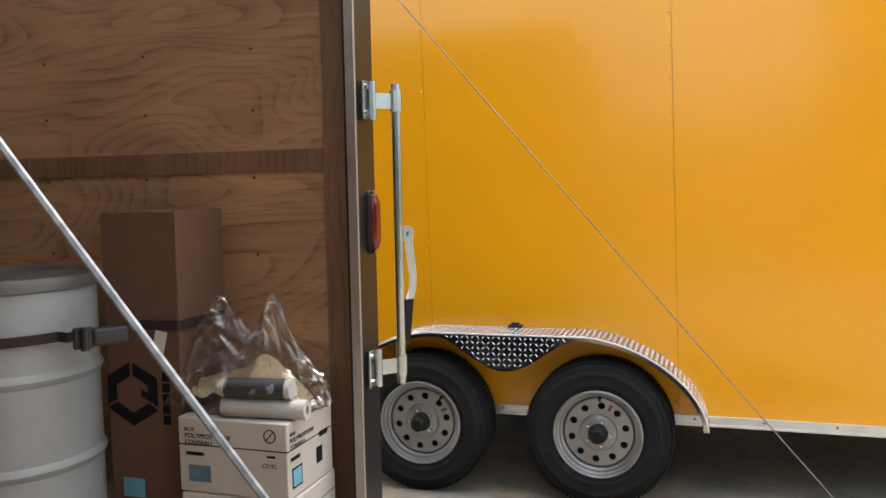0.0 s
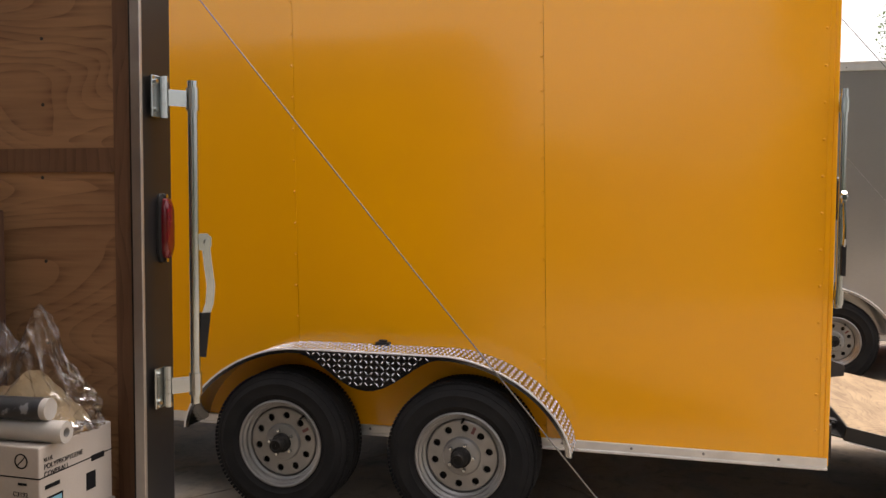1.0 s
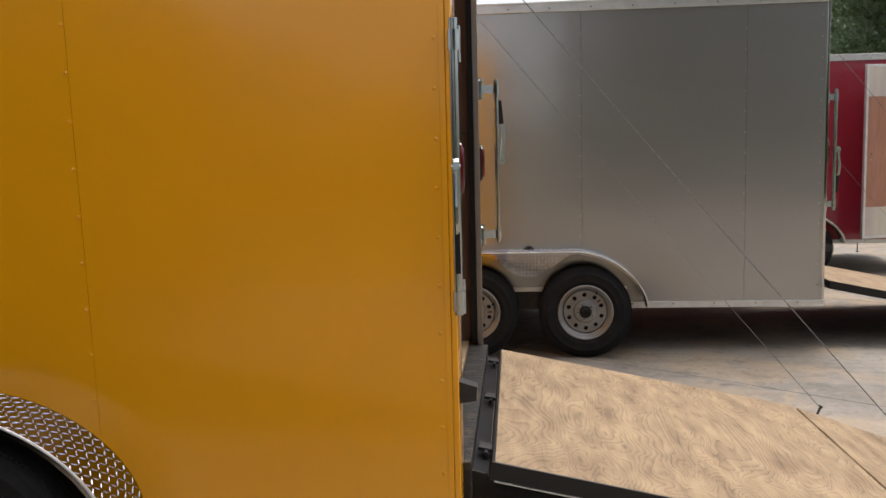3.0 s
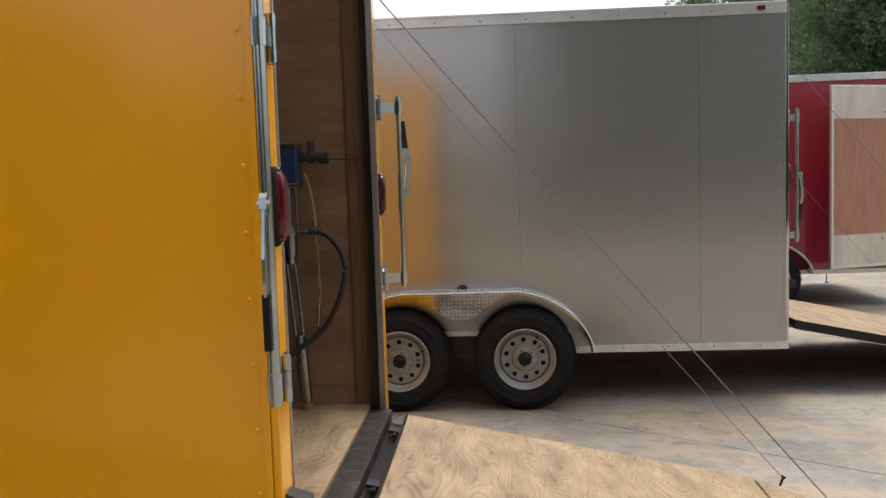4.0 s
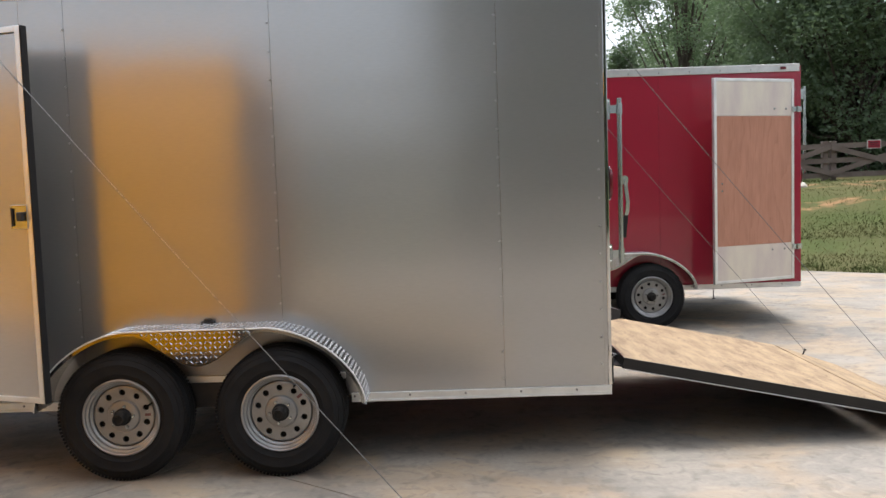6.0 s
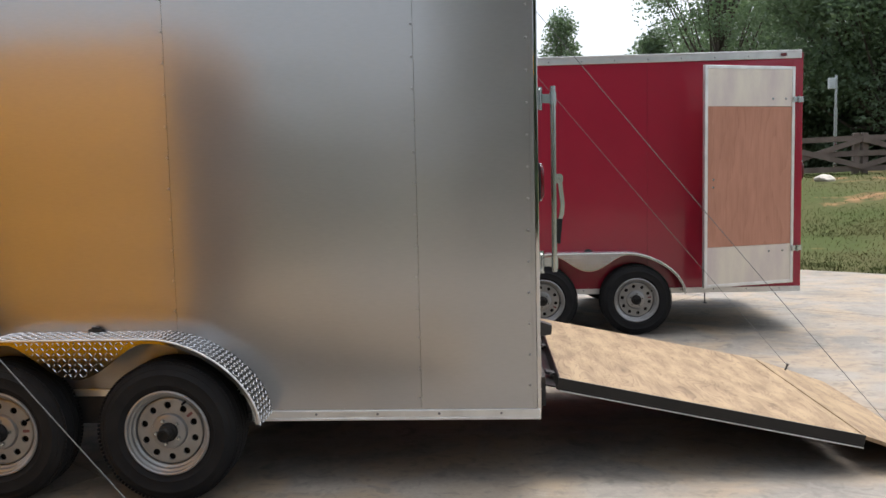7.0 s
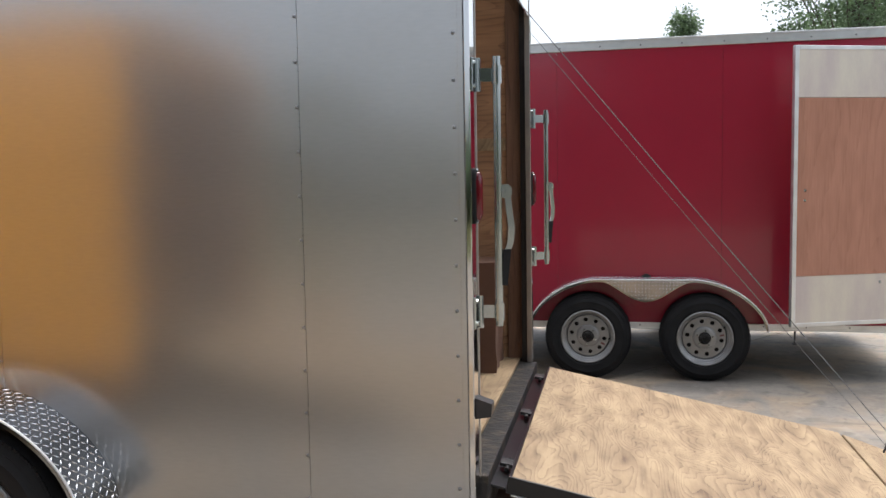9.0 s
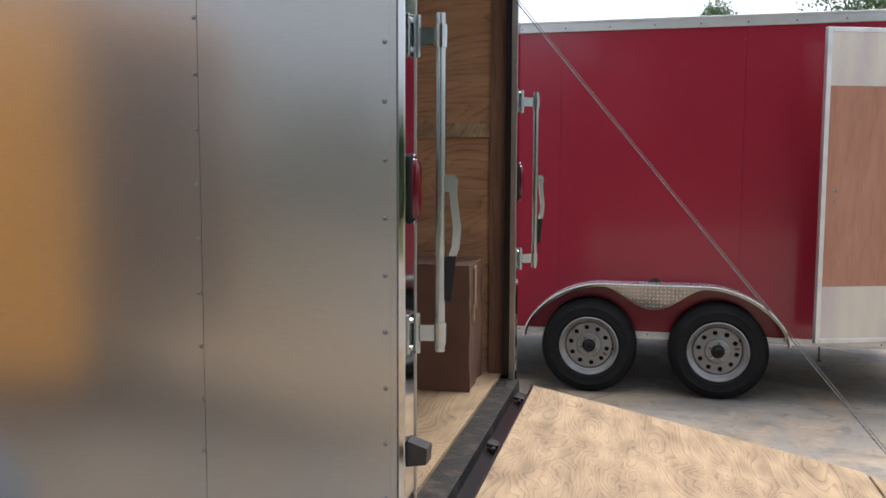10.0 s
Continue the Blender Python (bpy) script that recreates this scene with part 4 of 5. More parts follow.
FL = 0.5
drum = empty("drum", (-1.88, 1.80, FL), "white steel drum with a grey lid on plywood floor", "drum")
bm = bmesh.new()
prof = [(0.001, 0.0), (0.245, 0.0), (0.252, 0.008), (0.25, 0.02), (0.246, 0.03), (0.246, 0.22), (0.252, 0.228), (0.256, 0.238), (0.252, 0.248), (0.246, 0.256),
        (0.246, 0.46), (0.252, 0.468), (0.256, 0.478), (0.252, 0.488), (0.246, 0.496), (0.246, 0.70), (0.240, 0.715)]
lathe(bm, prof, 56)
bmesh.ops.transform(bm, matrix=Matrix.Rotation(math.pi / 2, 4, "X"), verts=bm.verts)
part("shell", bm, DRUM, drum, "white ribbed steel shell", True)
bm = bmesh.new()
lathe(bm, [(0.246, 0.705), (0.256, 0.708), (0.258, 0.73), (0.252, 0.742), (0.240, 0.742), (0.236, 0.728), (0.001, 0.728)], 56)
bmesh.ops.transform(bm, matrix=Matrix.Rotation(math.pi / 2, 4, "X"), verts=bm.verts)
part("lid", bm, GREYLID, drum, "grey steel lid with rolled rim", True)
bm = bmesh.new()
rod(bm, (-0.06, -0.13, 0.728), (-0.06, -0.13, 0.755), 0.032, 20)
rod(bm, (-0.06, -0.13, 0.755), (-0.06, -0.13, 0.762), 0.026, 6)
part("bung_cap", bm, DRUM, drum, "pale screw bung")
bm = bmesh.new()
rod(bm, (0.13, -0.11, 0.728), (0.13, -0.11, 0.74), 0.02, 16)
part("bung_cap", bm, GREYLID, drum)

tall = empty("tall_carton", (-1.538, 2.072, FL), "tall brown cardboard carton with dark printed emblem", "box")
bm = bmesh.new()
box(bm, -0.126, -0.122, 0, 0.122, 0.115, 0.906, 0.005)
part("carton_body", bm, CARD, tall)
# emblem: a six-sided ring with a step in it, and a plain bar
cx, cz = -0.042, 0.387
for ring in (((-0.008, 0.100), (-0.10, 0.052), (-0.10, -0.040), (-0.062, -0.022), (-0.062, 0.026), (-0.008, 0.056)),
             ((-0.10, -0.050), (0, -0.105), (0.10, -0.050), (0.062, -0.028), (0, -0.062), (-0.062, -0.028)),
             ((0.004, 0.100), (0.10, 0.052), (0.10, -0.038), (0.035, -0.006), (0.035, 0.016), (0.062, 0.004), (0.062, 0.028), (0.004, 0.058))):
    bm = bmesh.new()
    plate(bm, [(cx + x * 0.84, cz + z * 0.90) for x, z in ring], -0.1235, -0.1225)
    part("printed_emblem", bm, INK, tall)
for k in range(5):
    bm = bmesh.new()
    box(bm, 0.058, -0.1235, 0.303 + k * 0.031, 0.082, -0.1225, 0.329 + k * 0.031)
    part("printed_bar", bm, INK, tall)
bm = bmesh.new()
box(bm, -0.085, -0.1245, 0.085, -0.015, -0.1225, 0.140)
part("blue_label", bm, BLUEL, tall, "small blue sticker")

for lab, x, y, z, w, d, h, rz, lettered in (
        ("white printed cardboard carton on the plywood floor", -1.215, 2.015, FL, 0.335, 0.27, 0.145, 2, False),
        ("white printed cardboard carton stacked on another carton", -1.218, 2.01, FL + 0.1465, 0.33, 0.265, 0.205, -1, True)):
    c = empty("white_carton", (x, y, z, 0, 0, rz), lab, "box", "white cartons")
    bm = bmesh.new()
    box(bm, -w / 2, -d / 2, 0, w / 2, d / 2, h, 0.004)
    part("carton_body", bm, CREAM, c)
    bm = bmesh.new()
    box(bm, -w / 2 - 0.0006, -d / 2 - 0.0008, h * 0.63, w / 2 + 0.0006, d / 2, h * 0.645)
    part("printed_line", bm, INK, c)
    if lettered:
        F = pose(0, -d / 2 - 0.0012, 0, 90, 0, 0)
        G = pose(w / 2 + 0.0012, 0, 0, 90, 0, 90)
        for k, words in enumerate(("BLUE", "POLYPROPYLENE", "COVERALL")):
            sz = 0.014 if k == 0 else 0.0185
            text_part(words, sz, F @ Matrix.Translation((-0.145, h - 0.037 - k * 0.0185, 0)), c, INK)
            text_part(words, sz * 0.95, G @ Matrix.Translation((-0.118, h - 0.037 - k * 0.0185, 0)), c, INK)
        text_part("C3192", 0.016, F @ Matrix.Translation((0.09, 0.085, 0)), c, INK)
        for x0, z0, ww, hh, m in ((-0.142, 0.102, 0.055, 0.009, INK), (-0.135, 0.03, 0.068, 0.045, GREYBLUE), (0.105, 0.112, 0.025, 0.006, INK)):
            bm = bmesh.new()
            box(bm, x0, -d / 2 - 0.0013, z0, x0 + ww, -d / 2 - 0.0003, z0 + hh)
            part("printed_bar", bm, m, c)
        for y0, z0, ww, hh, m in ((-0.115, 0.1, 0.05, 0.01, INK), (-0.11, 0.025, 0.055, 0.055, INK), (-0.105, 0.03, 0.045, 0.045, BLUEL), (0.03, 0.05, 0.035, 0.045, INK), (0.05, 0.12, 0.05, 0.015, INK)):
            bm = bmesh.new()
            o = 0.0004 if m is BLUEL else 0.0
            box(bm, w / 2 + 0.0003, y0, z0, w / 2 + 0.0013 + o, y0 + ww, z0 + hh)
            part("printed_bar", bm, m, c)
        # a round no-hook mark
        bm = bmesh.new()
        tube(bm, [(0.115 + 0.017 * math.cos(2 * math.pi * k / 20), -d / 2 - 0.0008, h - 0.035 + 0.017 * math.sin(2 * math.pi * k / 20)) for k in range(21)], 0.0016, 6)
        rod(bm, (0.103, -d / 2 - 0.0008, h - 0.047), (0.127, -d / 2 - 0.0008, h - 0.023), 0.0014, 6)
        part("printed_mark", bm, INK, c)
    else:
        for x0, z0, ww, hh in ((-0.14, 0.085, 0.09, 0.018), (-0.14, 0.04, 0.05, 0.012), (0.07, 0.05, 0.05, 0.03)):
            bm = bmesh.new()
            box(bm, x0, -d / 2 - 0.0013, z0, x0 + ww, -d / 2 - 0.0003, z0 + hh)
            part("printed_bar", bm, INK, c)

TOP = FL + 0.1465 + 0.205
roll = empty("paper_roll", (-1.14, 1.92, TOP + 0.027, 0, 0, 4), "white roll lying on the stacked carton", "roll")
bm = bmesh.new()
lathe(bm, [(0.012, -0.12), (0.026, -0.12), (0.027, -0.117), (0.027, 0.117), (0.026, 0.12), (0.012, 0.12), (0.012, -0.12)], 28)
bmesh.ops.transform(bm, matrix=Matrix.Rotation(math.pi / 2, 4, "Z"), verts=bm.verts)
part("roll_body", bm, PAPER, roll, "", True)
cart = empty("sealant_tube", (-1.16, 1.915, TOP + 0.081, 0, 0, 5), "dark labelled tube lying on a white roll", "tube")
bm = bmesh.new()
lathe(bm, [(0.001, -0.10), (0.026, -0.10), (0.027, -0.096), (0.027, 0.096), (0.026, 0.10), (0.001, 0.10)], 28)
bmesh.ops.transform(bm, matrix=Matrix.Rotation(math.pi / 2, 4, "Z"), verts=bm.verts)
part("tube_body", bm, PAPER, cart, "", True)
bm = bmesh.new()
lathe(bm, [(0.0274, -0.085), (0.0278, -0.085), (0.0278, 0.085), (0.0274, 0.085)], 28)
bmesh.ops.transform(bm, matrix=Matrix.Rotation(math.pi / 2, 4, "Z"), verts=bm.verts)
part("label_wrap", bm, mat("dark_label", (0.02, 0.022, 0.025), 0.4, 0.0, (0.16, 0.17, 0.18), 30, stretch=(1, 0.3, 1), mix_lo=0.58, mix_hi=0.64), cart, "black label with pale print", True)

cl = bmesh.new()
n = 26
g = {}
for i in range(n + 1):
    for j in range(n + 1):
        u, v = i / n * 2 - 1, j / n * 2 - 1
        hgt = 0.185 * float(np.interp(u, (-1, -0.55, -0.1, 0.3, 0.5, 0.8, 1), (0.42, 0.52, 0.66, 1.0, 0.86, 0.55, 0.12))) * (1 - 0.5 * abs(v) ** 1.5)
        hgt += 0.018 * noise.noise((u * 4, v * 4, 1)) + 0.011 * noise.noise((u * 11, v * 11, 4))
        g[i, j] = cl.verts.new((u * 0.165, v * 0.085, 0.0 + max(hgt, 0.004 + 0.004 * (u + 1))))
for i in range(n):
    for j in range(n):
        cl.faces.new((g[i, j], g[i + 1, j], g[i + 1, j + 1], g[i, j + 1]))
bmesh.ops.solidify(cl, geom=cl.faces[:], thickness=0.004)
cloth = part("folded_cloth", cl, CLOTH, None, "", True)
cloth.matrix_basis = pose(-1.25, 2.03, TOP + 0.002, 0, 0, -4) @ Matrix.Diagonal((0.95, 1, 0.82, 1))
tagged(cloth, "crumpled cream cloth inside a clear plastic bag", "cloth")

film_mat = bpy.data.materials.new("clear_film")
film_mat.use_nodes = True
fn, fl2 = film_mat.node_tree.nodes, film_mat.node_tree.links
fn.clear()
tr, gl, lw, mxs, fo = (fn.new(k) for k in ("ShaderNodeBsdfTransparent", "ShaderNodeBsdfGlossy", "ShaderNodeLayerWeight", "ShaderNodeMixShader", "ShaderNodeOutputMaterial"))
tr.inputs["Color"].default_value = (0.97, 0.965, 0.96, 1)
gl.inputs["Roughness"].default_value = 0.09
lw.inputs["Blend"].default_value = 0.30
fl2.new(lw.outputs["Facing"], mxs.inputs[0])
fl2.new(tr.outputs[0], mxs.inputs[1])
fl2.new(gl.outputs[0], mxs.inputs[2])
fl2.new(mxs.outputs[0], fo.inputs["Surface"])
bag = bmesh.new()
bmesh.ops.create_icosphere(bag, subdivisions=5, radius=1)
for v in bag.verts:
    c = v.co.copy()
    fold = 1 - abs(noise.noise(c * 3.1 + Vector((1, 5, 2)))) * 2.2      # sharp creases where the noise crosses zero
    k = 1 + 0.16 * noise.noise(c * 1.6 + Vector((3, 1, 7))) + 0.13 * fold + 0.05 * (1 - abs(noise.noise(c * 8)) * 3)
    top = max(0.0, c.z)
    x, y = c.x * 0.165 * k, c.y * 0.095 * k * (1 - 0.45 * top)
    z = (0.17 if c.z > 0 else 0.02) * c.z * k
    z += top * (0.15 * math.exp(-((c.x - 0.42) / 0.15) ** 2) + 0.11 * math.exp(-((c.x + 0.25) / 0.22) ** 2))     # two torn peaks
    v.co = (x, y, max(z, -0.01) + 0.012)
plastic_bag = part("plastic_bag", bag, film_mat, None, "", False)
plastic_bag.matrix_basis = pose(-1.265, 2.02, TOP + 0.003, 0, 0, 0) @ Matrix.Diagonal((1.4, 1.25, 1.0, 1))
tagged(plastic_bag, "crumpled clear plastic bag on the stacked white carton", "bag")

strap = empty("ratchet_strap", (0.025, 0, 0), "dark red ratchet strap drawn round the drum and carton", "strap")
bm = bmesh.new()
zz = 1.088
path = [(-2.35, 2.17)] + [(-1.905 + 0.262 * math.cos(radians(a)), 1.80 + 0.262 * math.sin(radians(a))) for a in range(200, 345, 8)] + [(-1.62, 1.72), (-1.56, 1.944), (-1.442, 1.944), (-1.437, 1.95), (-1.434, 2.17)]
for (x0, y0), (x1, y1) in zip(path, path[1:]):
    d = Vector((x1 - x0, y1 - y0, 0))
    nn = Vector((d.y, -d.x, 0)).normalized() * 0.002
    c = [Vector((x0, y0, 0)) + nn, Vector((x1, y1, 0)) + nn, Vector((x1, y1, 0)) - nn, Vector((x0, y0, 0)) - nn]
    lo, hi = [bm.verts.new((p.x, p.y, zz - 0.013)) for p in c], [bm.verts.new((p.x, p.y, zz + 0.013)) for p in c]
    bm.faces.new(lo), bm.faces.new(hi)
    for k in range(4):
        bm.faces.new((lo[k], lo[(k + 1) % 4], hi[(k + 1) % 4], hi[k]))
part("webbing", bm, STRAP, strap)
bm = bmesh.new()
box(bm, -0.025, -0.02, -0.028, 0.025, 0.0, 0.028, 0.006)
box(bm, 0.02, -0.026, -0.024, 0.11, -0.004, 0.024, 0.008)
rod(bm, (0.0, -0.03, -0.03), (0.0, -0.03, 0.03), 0.011, 12)
bmesh.ops.transform(bm, matrix=pose(-1.580, 1.73, zz, 0, 0, 52), verts=bm.verts)
part("ratchet_buckle", bm, DARK, strap, "black steel ratchet")
bm = bmesh.new()
box(bm, -0.016, -0.001, -0.075, 0.016, 0.001, 0.0)
bmesh.ops.transform(bm, matrix=pose(-1.475, 1.915, zz - 0.012, 8, 14, 20), verts=bm.verts)
part("tag", bm, CREAM, strap, "small pale tag")
# dark strip added to stand for the shade in the lining joint
bm = bmesh.new()
box(bm, -4.9, 2.076, 1.512, -0.116, 2.0825, 1.578)
part("batten", bm, STUD, A, "thin dark strip for the shaded joint of the lining")
for x in (-0.35, -0.733, -1.116, -1.5):
    for z in (1.03, 1.262, 1.497, 1.70, 1.883, 2.1):
        bm = bmesh.new()
        y = 2.0755 if 1.49 < z < 1.6 else 2.0825
        rod(bm, (x, y, z), (x, y - 0.002, z), 0.005, 8)
        part("lining_screw", bm, DARK, A)

# ---- pump in the yellow trailer ----
STEEL = mat("stainless_tube", (0.28, 0.27, 0.26), 0.25, 1.0, (0.20, 0.19, 0.185), 20, rough_var=0.1)
BLUEP = mat("blue_enamel", (0.012, 0.03, 0.10), 0.35, 0.0, (0.015, 0.025, 0.07), 12)
HOSE = mat("black_hose", (0.014, 0.014, 0.014), 0.5, 0.0, (0.02, 0.02, 0.02), 30)
YHOSE = mat("clear_yellow_hose", (0.25, 0.19, 0.07), 0.35, 0.0, (0.2, 0.15, 0.05), 30)
BRASS = mat("brown_foot", (0.25, 0.14, 0.05), 0.5, 0.0, (0.2, 0.1, 0.04), 20)
pump = empty("transfer_pump", (0.676, 5.835, 0.5), "upright steel drum pump with blue motor and black hose", "pump")
bm = bmesh.new()
box(bm, -0.085, -0.05, 1.02, 0.03, 0.055, 1.17, 0.008)
part("motor", bm, BLUEP, pump, "blue air motor")
bm = bmesh.new()
box(bm, -0.088, -0.052, 1.171, 0.033, 0.056, 1.195, 0.004)
part("end_plate", bm, STEEL, pump, "bright end plate")
bm = bmesh.new()
box(bm, -0.088, -0.052, 0.995, 0.033, 0.056, 1.019, 0.004)
part("end_plate", bm, STEEL, pump, "bright end plate")
for x in (-0.075, 0.018):
    bm = bmesh.new()
    rod(bm, (x, -0.04, 0.80), (x, -0.04, 0.995), 0.006, 8)
    part("tie_rod", bm, STEEL, pump)
bm = bmesh.new()
rod(bm, (-0.026, -0.01, 0.76), (-0.026, -0.01, 0.995), 0.018, 16)
rod(bm, (-0.026, -0.01, 0.70), (-0.026, -0.01, 0.83), 0.034, 16)
rod(bm, (-0.026, -0.01, 0.66), (-0.026, -0.01, 0.70), 0.026, 16)
part("lower_body", bm, STEEL, pump, "", True)
bm = bmesh.new()
for dx in (-0.018, 0.018):
    rod(bm, (-0.026 + dx, -0.01, 0.66), (0.0 + dx, -0.012, 0.33), 0.008, 10)
rod(bm, (0.0, -0.012, 0.34), (0.018, -0.01, 0.03), 0.027, 18)
part("suction_tube", bm, STEEL, pump, "long stainless suction tube", True)
bm = bmesh.new()
rod(bm, (0.0185, -0.01, 0.001), (0.018, -0.01, 0.03), 0.03, 16)
part("foot", bm, BRASS, pump, "brown foot valve")
bm = bmesh.new()
rod(bm, (0.03, 0, 1.13), (0.12, 0, 1.13), 0.02, 12)
rod(bm, (0.085, 0, 1.10), (0.085, 0, 1.20), 0.016, 12)
rod(bm, (0.12, 0, 1.125), (0.16, 0, 1.125), 0.026, 12)
rod(bm, (0.16, 0, 1.12), (0.31, 0.02, 1.11), 0.003, 6)
part("regulator", bm, DARK, pump, "dark air regulator")
bm = bmesh.new()
tube(bm, [(0.05, 0.0, 1.06), (0.075, -0.01, 0.98), (0.09, -0.01, 0.85), (0.095, -0.01, 0.7), (0.10, -0.012, 0.55), (0.095, -0.012, 0.48)], 0.008, 8)
part("air_line", bm, YHOSE, pump, "thin yellowish air line", True)
bm = bmesh.new()
rod(bm, (0.095, -0.012, 0.48), (0.085, -0.012, 0.36), 0.009, 8, 0.005)
part("fitting", bm, STEEL, pump)
bm = bmesh.new()
rod(bm, (0.085, -0.01, 0.84), (0.11, -0.01, 0.76), 0.008, 8)
part("fitting", bm, STEEL, pump)
bm = bmesh.new()
rod(bm, (0.0, -0.01, 0.795), (0.06, -0.01, 0.80), 0.012, 10)
part("fitting", bm, STEEL, pump)
bm = bmesh.new()
hose = [(0.06, -0.01, 0.80), (0.13, -0.014, 0.79), (0.19, -0.018, 0.73), (0.22, -0.02, 0.64), (0.20, -0.02, 0.53), (0.15, -0.022, 0.42), (0.09, -0.03, 0.345),
        (-0.02, -0.04, 0.265), (-0.19, -0.03, 0.15), (-0.32, -0.02, 0.105), (-0.45, -0.01, 0.085), (-0.60, -0.01, 0.095), (-0.75, -0.01, 0.13), (-0.80, -0.01, 0.17),
        (-0.73, -0.01, 0.21), (-0.59, -0.01, 0.26), (-0.46, -0.01, 0.47), (-0.38, -0.01, 0.61), (-0.30, -0.01, 0.70), (-0.19, -0.01, 0.775), (-0.06, -0.01, 0.80)]
fine = []
for i in range(len(hose) - 1):
    p0, p1, p2, p3 = (Vector(hose[min(max(i + o, 0), len(hose) - 1)]) for o in (-1, 0, 1, 2))
    for k in range(5):
        t = k / 5
        fine.append(0.5 * ((2 * p1) + (p2 - p0) * t + (2 * p0 - 5 * p1 + 4 * p2 - p3) * t * t + (3 * p1 - p0 - 3 * p2 + p3) * t ** 3))
tube(bm, fine, 0.0125, 10)
part("delivery_hose", bm, HOSE, pump, "thick black looped hose", True)

# ---- carton in the silver trailer ----
carton = empty("brown_carton", (3.187, 9.69, 0.5, 0, 0, 1), "dented brown cardboard carton on plywood floor", "box")
bm = bmesh.new()
box(bm, -0.19, -0.21, 0, 0.19, 0.15, 0.585)
bmesh.ops.subdivide_edges(bm, edges=bm.edges[:], cuts=9, use_grid_fill=True)
for v in bm.verts:
    k = noise.noise(v.co * 7)
    v.co.x += 0.010 * k + 0.012 * (v.co.x > 0.15) * noise.noise((v.co.z * 8, v.co.y * 9, 2))
    v.co.y += 0.006 * noise.noise(v.co * 6 + Vector((4, 4, 4)))
    if v.co.z > 0.5:
        v.co.z += 0.012 * noise.noise(v.co * 9)
part("carton_body", bm, CARD, carton, "", True)
TAPE = mat("torn_packing_tape", (0.30, 0.20, 0.12), 0.3, 0.0, (0.20, 0.12, 0.07), 25)
for y0, y1, z0, z1 in ((-0.12, -0.07, 0.36, 0.575), (-0.15, -0.10, 0.30, 0.40)):
    bm = bmesh.new()
    plate(bm, [(y0, z0), (y0 + 0.02, z0 + 0.03), (y1, z0 + 0.01), (y1 - 0.008, (z0 + z1) / 2), (y1, z1), (y0 + 0.006, z1 - 0.012)], -0.004, 0.004)
    bmesh.ops.transform(bm, matrix=pose(0.196, 0, 0, 0, 0, 90), verts=bm.verts)
    part("tape", bm, TAPE, carton, "torn pale packing tape")
bm = bmesh.new()
box(bm, -4.9, 2.0, 1.677, -0.116, 2.0124, 1.746, 0.002)
part("batten", bm, PLY_RAMP, S, "pale timber batten")

# ---- fence, bank and trees beyond ----
fence = empty("board_fence", (0, 26.5, 0), "weathered brown timber board fence with crossed braces", "fence", kind="")
for k in range(-6, 12):
    x = 13.0 + (k - 3) * 2.45
    z = rise(x, 26.5)
    for dx in ((-0.11, 0.11) if k == 3 else (0,)):
        bm = bmesh.new()
        box(bm, x + dx - 0.075, -0.075, z - 0.3, x + dx + 0.075, 0.075, z + 1.05 + 0.02 * noise.noise((k, 0, 0)), 0.01)
        part("post", bm, FENCE, fence)
    x1 = x + 2.45
    z1 = rise(x1, 26.5)
    for h in (0.14, 0.53, 0.92):
        bm = bmesh.new()
        plate(bm, [(x, z + h - 0.07), (x1, z1 + h - 0.07), (x1, z1 + h + 0.07), (x, z + h + 0.07)], -0.115, -0.08)
        part("rail", bm, FENCE, fence)
    for a, b in ((0.18, 0.89), (0.89, 0.18)):
        bm = bmesh.new()
        y0 = -0.15 if a < b else -0.19
        plate(bm, [(x, z + a - 0.07), (x1, z1 + b - 0.07), (x1, z1 + b + 0.07), (x, z + a + 0.07)], y0, y0 + 0.032)
        part("brace", bm, FENCE, fence)
sign = empty("sign", (14.12, 26.28, rise(14.1, 26.5) + 0.92), "small red sign with pale border on the fence", "sign")
bm = bmesh.new()
box(bm, -0.19, -0.01, -0.12, 0.19, 0.01, 0.12, 0.004)
part("board", bm, PAPER, sign, "pale sign board")
bm = bmesh.new()
box(bm, -0.165, -0.014, -0.095, 0.165, -0.0105, 0.095)
part("red_field", bm, RED, sign, "red field")
for k in (-1, 0, 1):
    bm = bmesh.new()
    box(bm, -0.12, -0.018, -0.01 + k * 0.05, 0.12, -0.0145, 0.01 + k * 0.05)
    part("printed_bar", bm, INK, sign)
pole = empty("metal_pole", (12.64, 27.2, rise(12.64, 27.2)), "grey metal pole with a small box behind the fence", "pole")
bm = bmesh.new()
rod(bm, (0, 0, -0.3), (0, 0, 1.75), 0.047, 14)
rod(bm, (0, 0, 1.74), (0, 0, 2.62), 0.034, 12)
part("shaft", bm, ZINC, pole, "", True)
bm = bmesh.new()
box(bm, -0.20, -0.09, 2.25, -0.04, 0.07, 2.55, 0.015)
part("meter_box", bm, ZINC, pole, "small grey box near the top")
ro = bmesh.new()
bmesh.ops.create_icosphere(ro, subdivisions=3, radius=0.24)
for v in ro.verts:
    v.co *= 1 + 0.25 * noise.noise(v.co * 5)
    v.co.z *= 0.5
stone = part("rock", ro, mat("pale_stone", (0.5, 0.46, 0.40), 0.8, 0.0, (0.36, 0.32, 0.27), 6, bump=0.3), None, "", True)
stone.matrix_basis = pose(11.5, 24.9, rise(11.5, 24.9) + 0.03)
tagged(stone, "pale weathered rock lying in the grass", "rock")


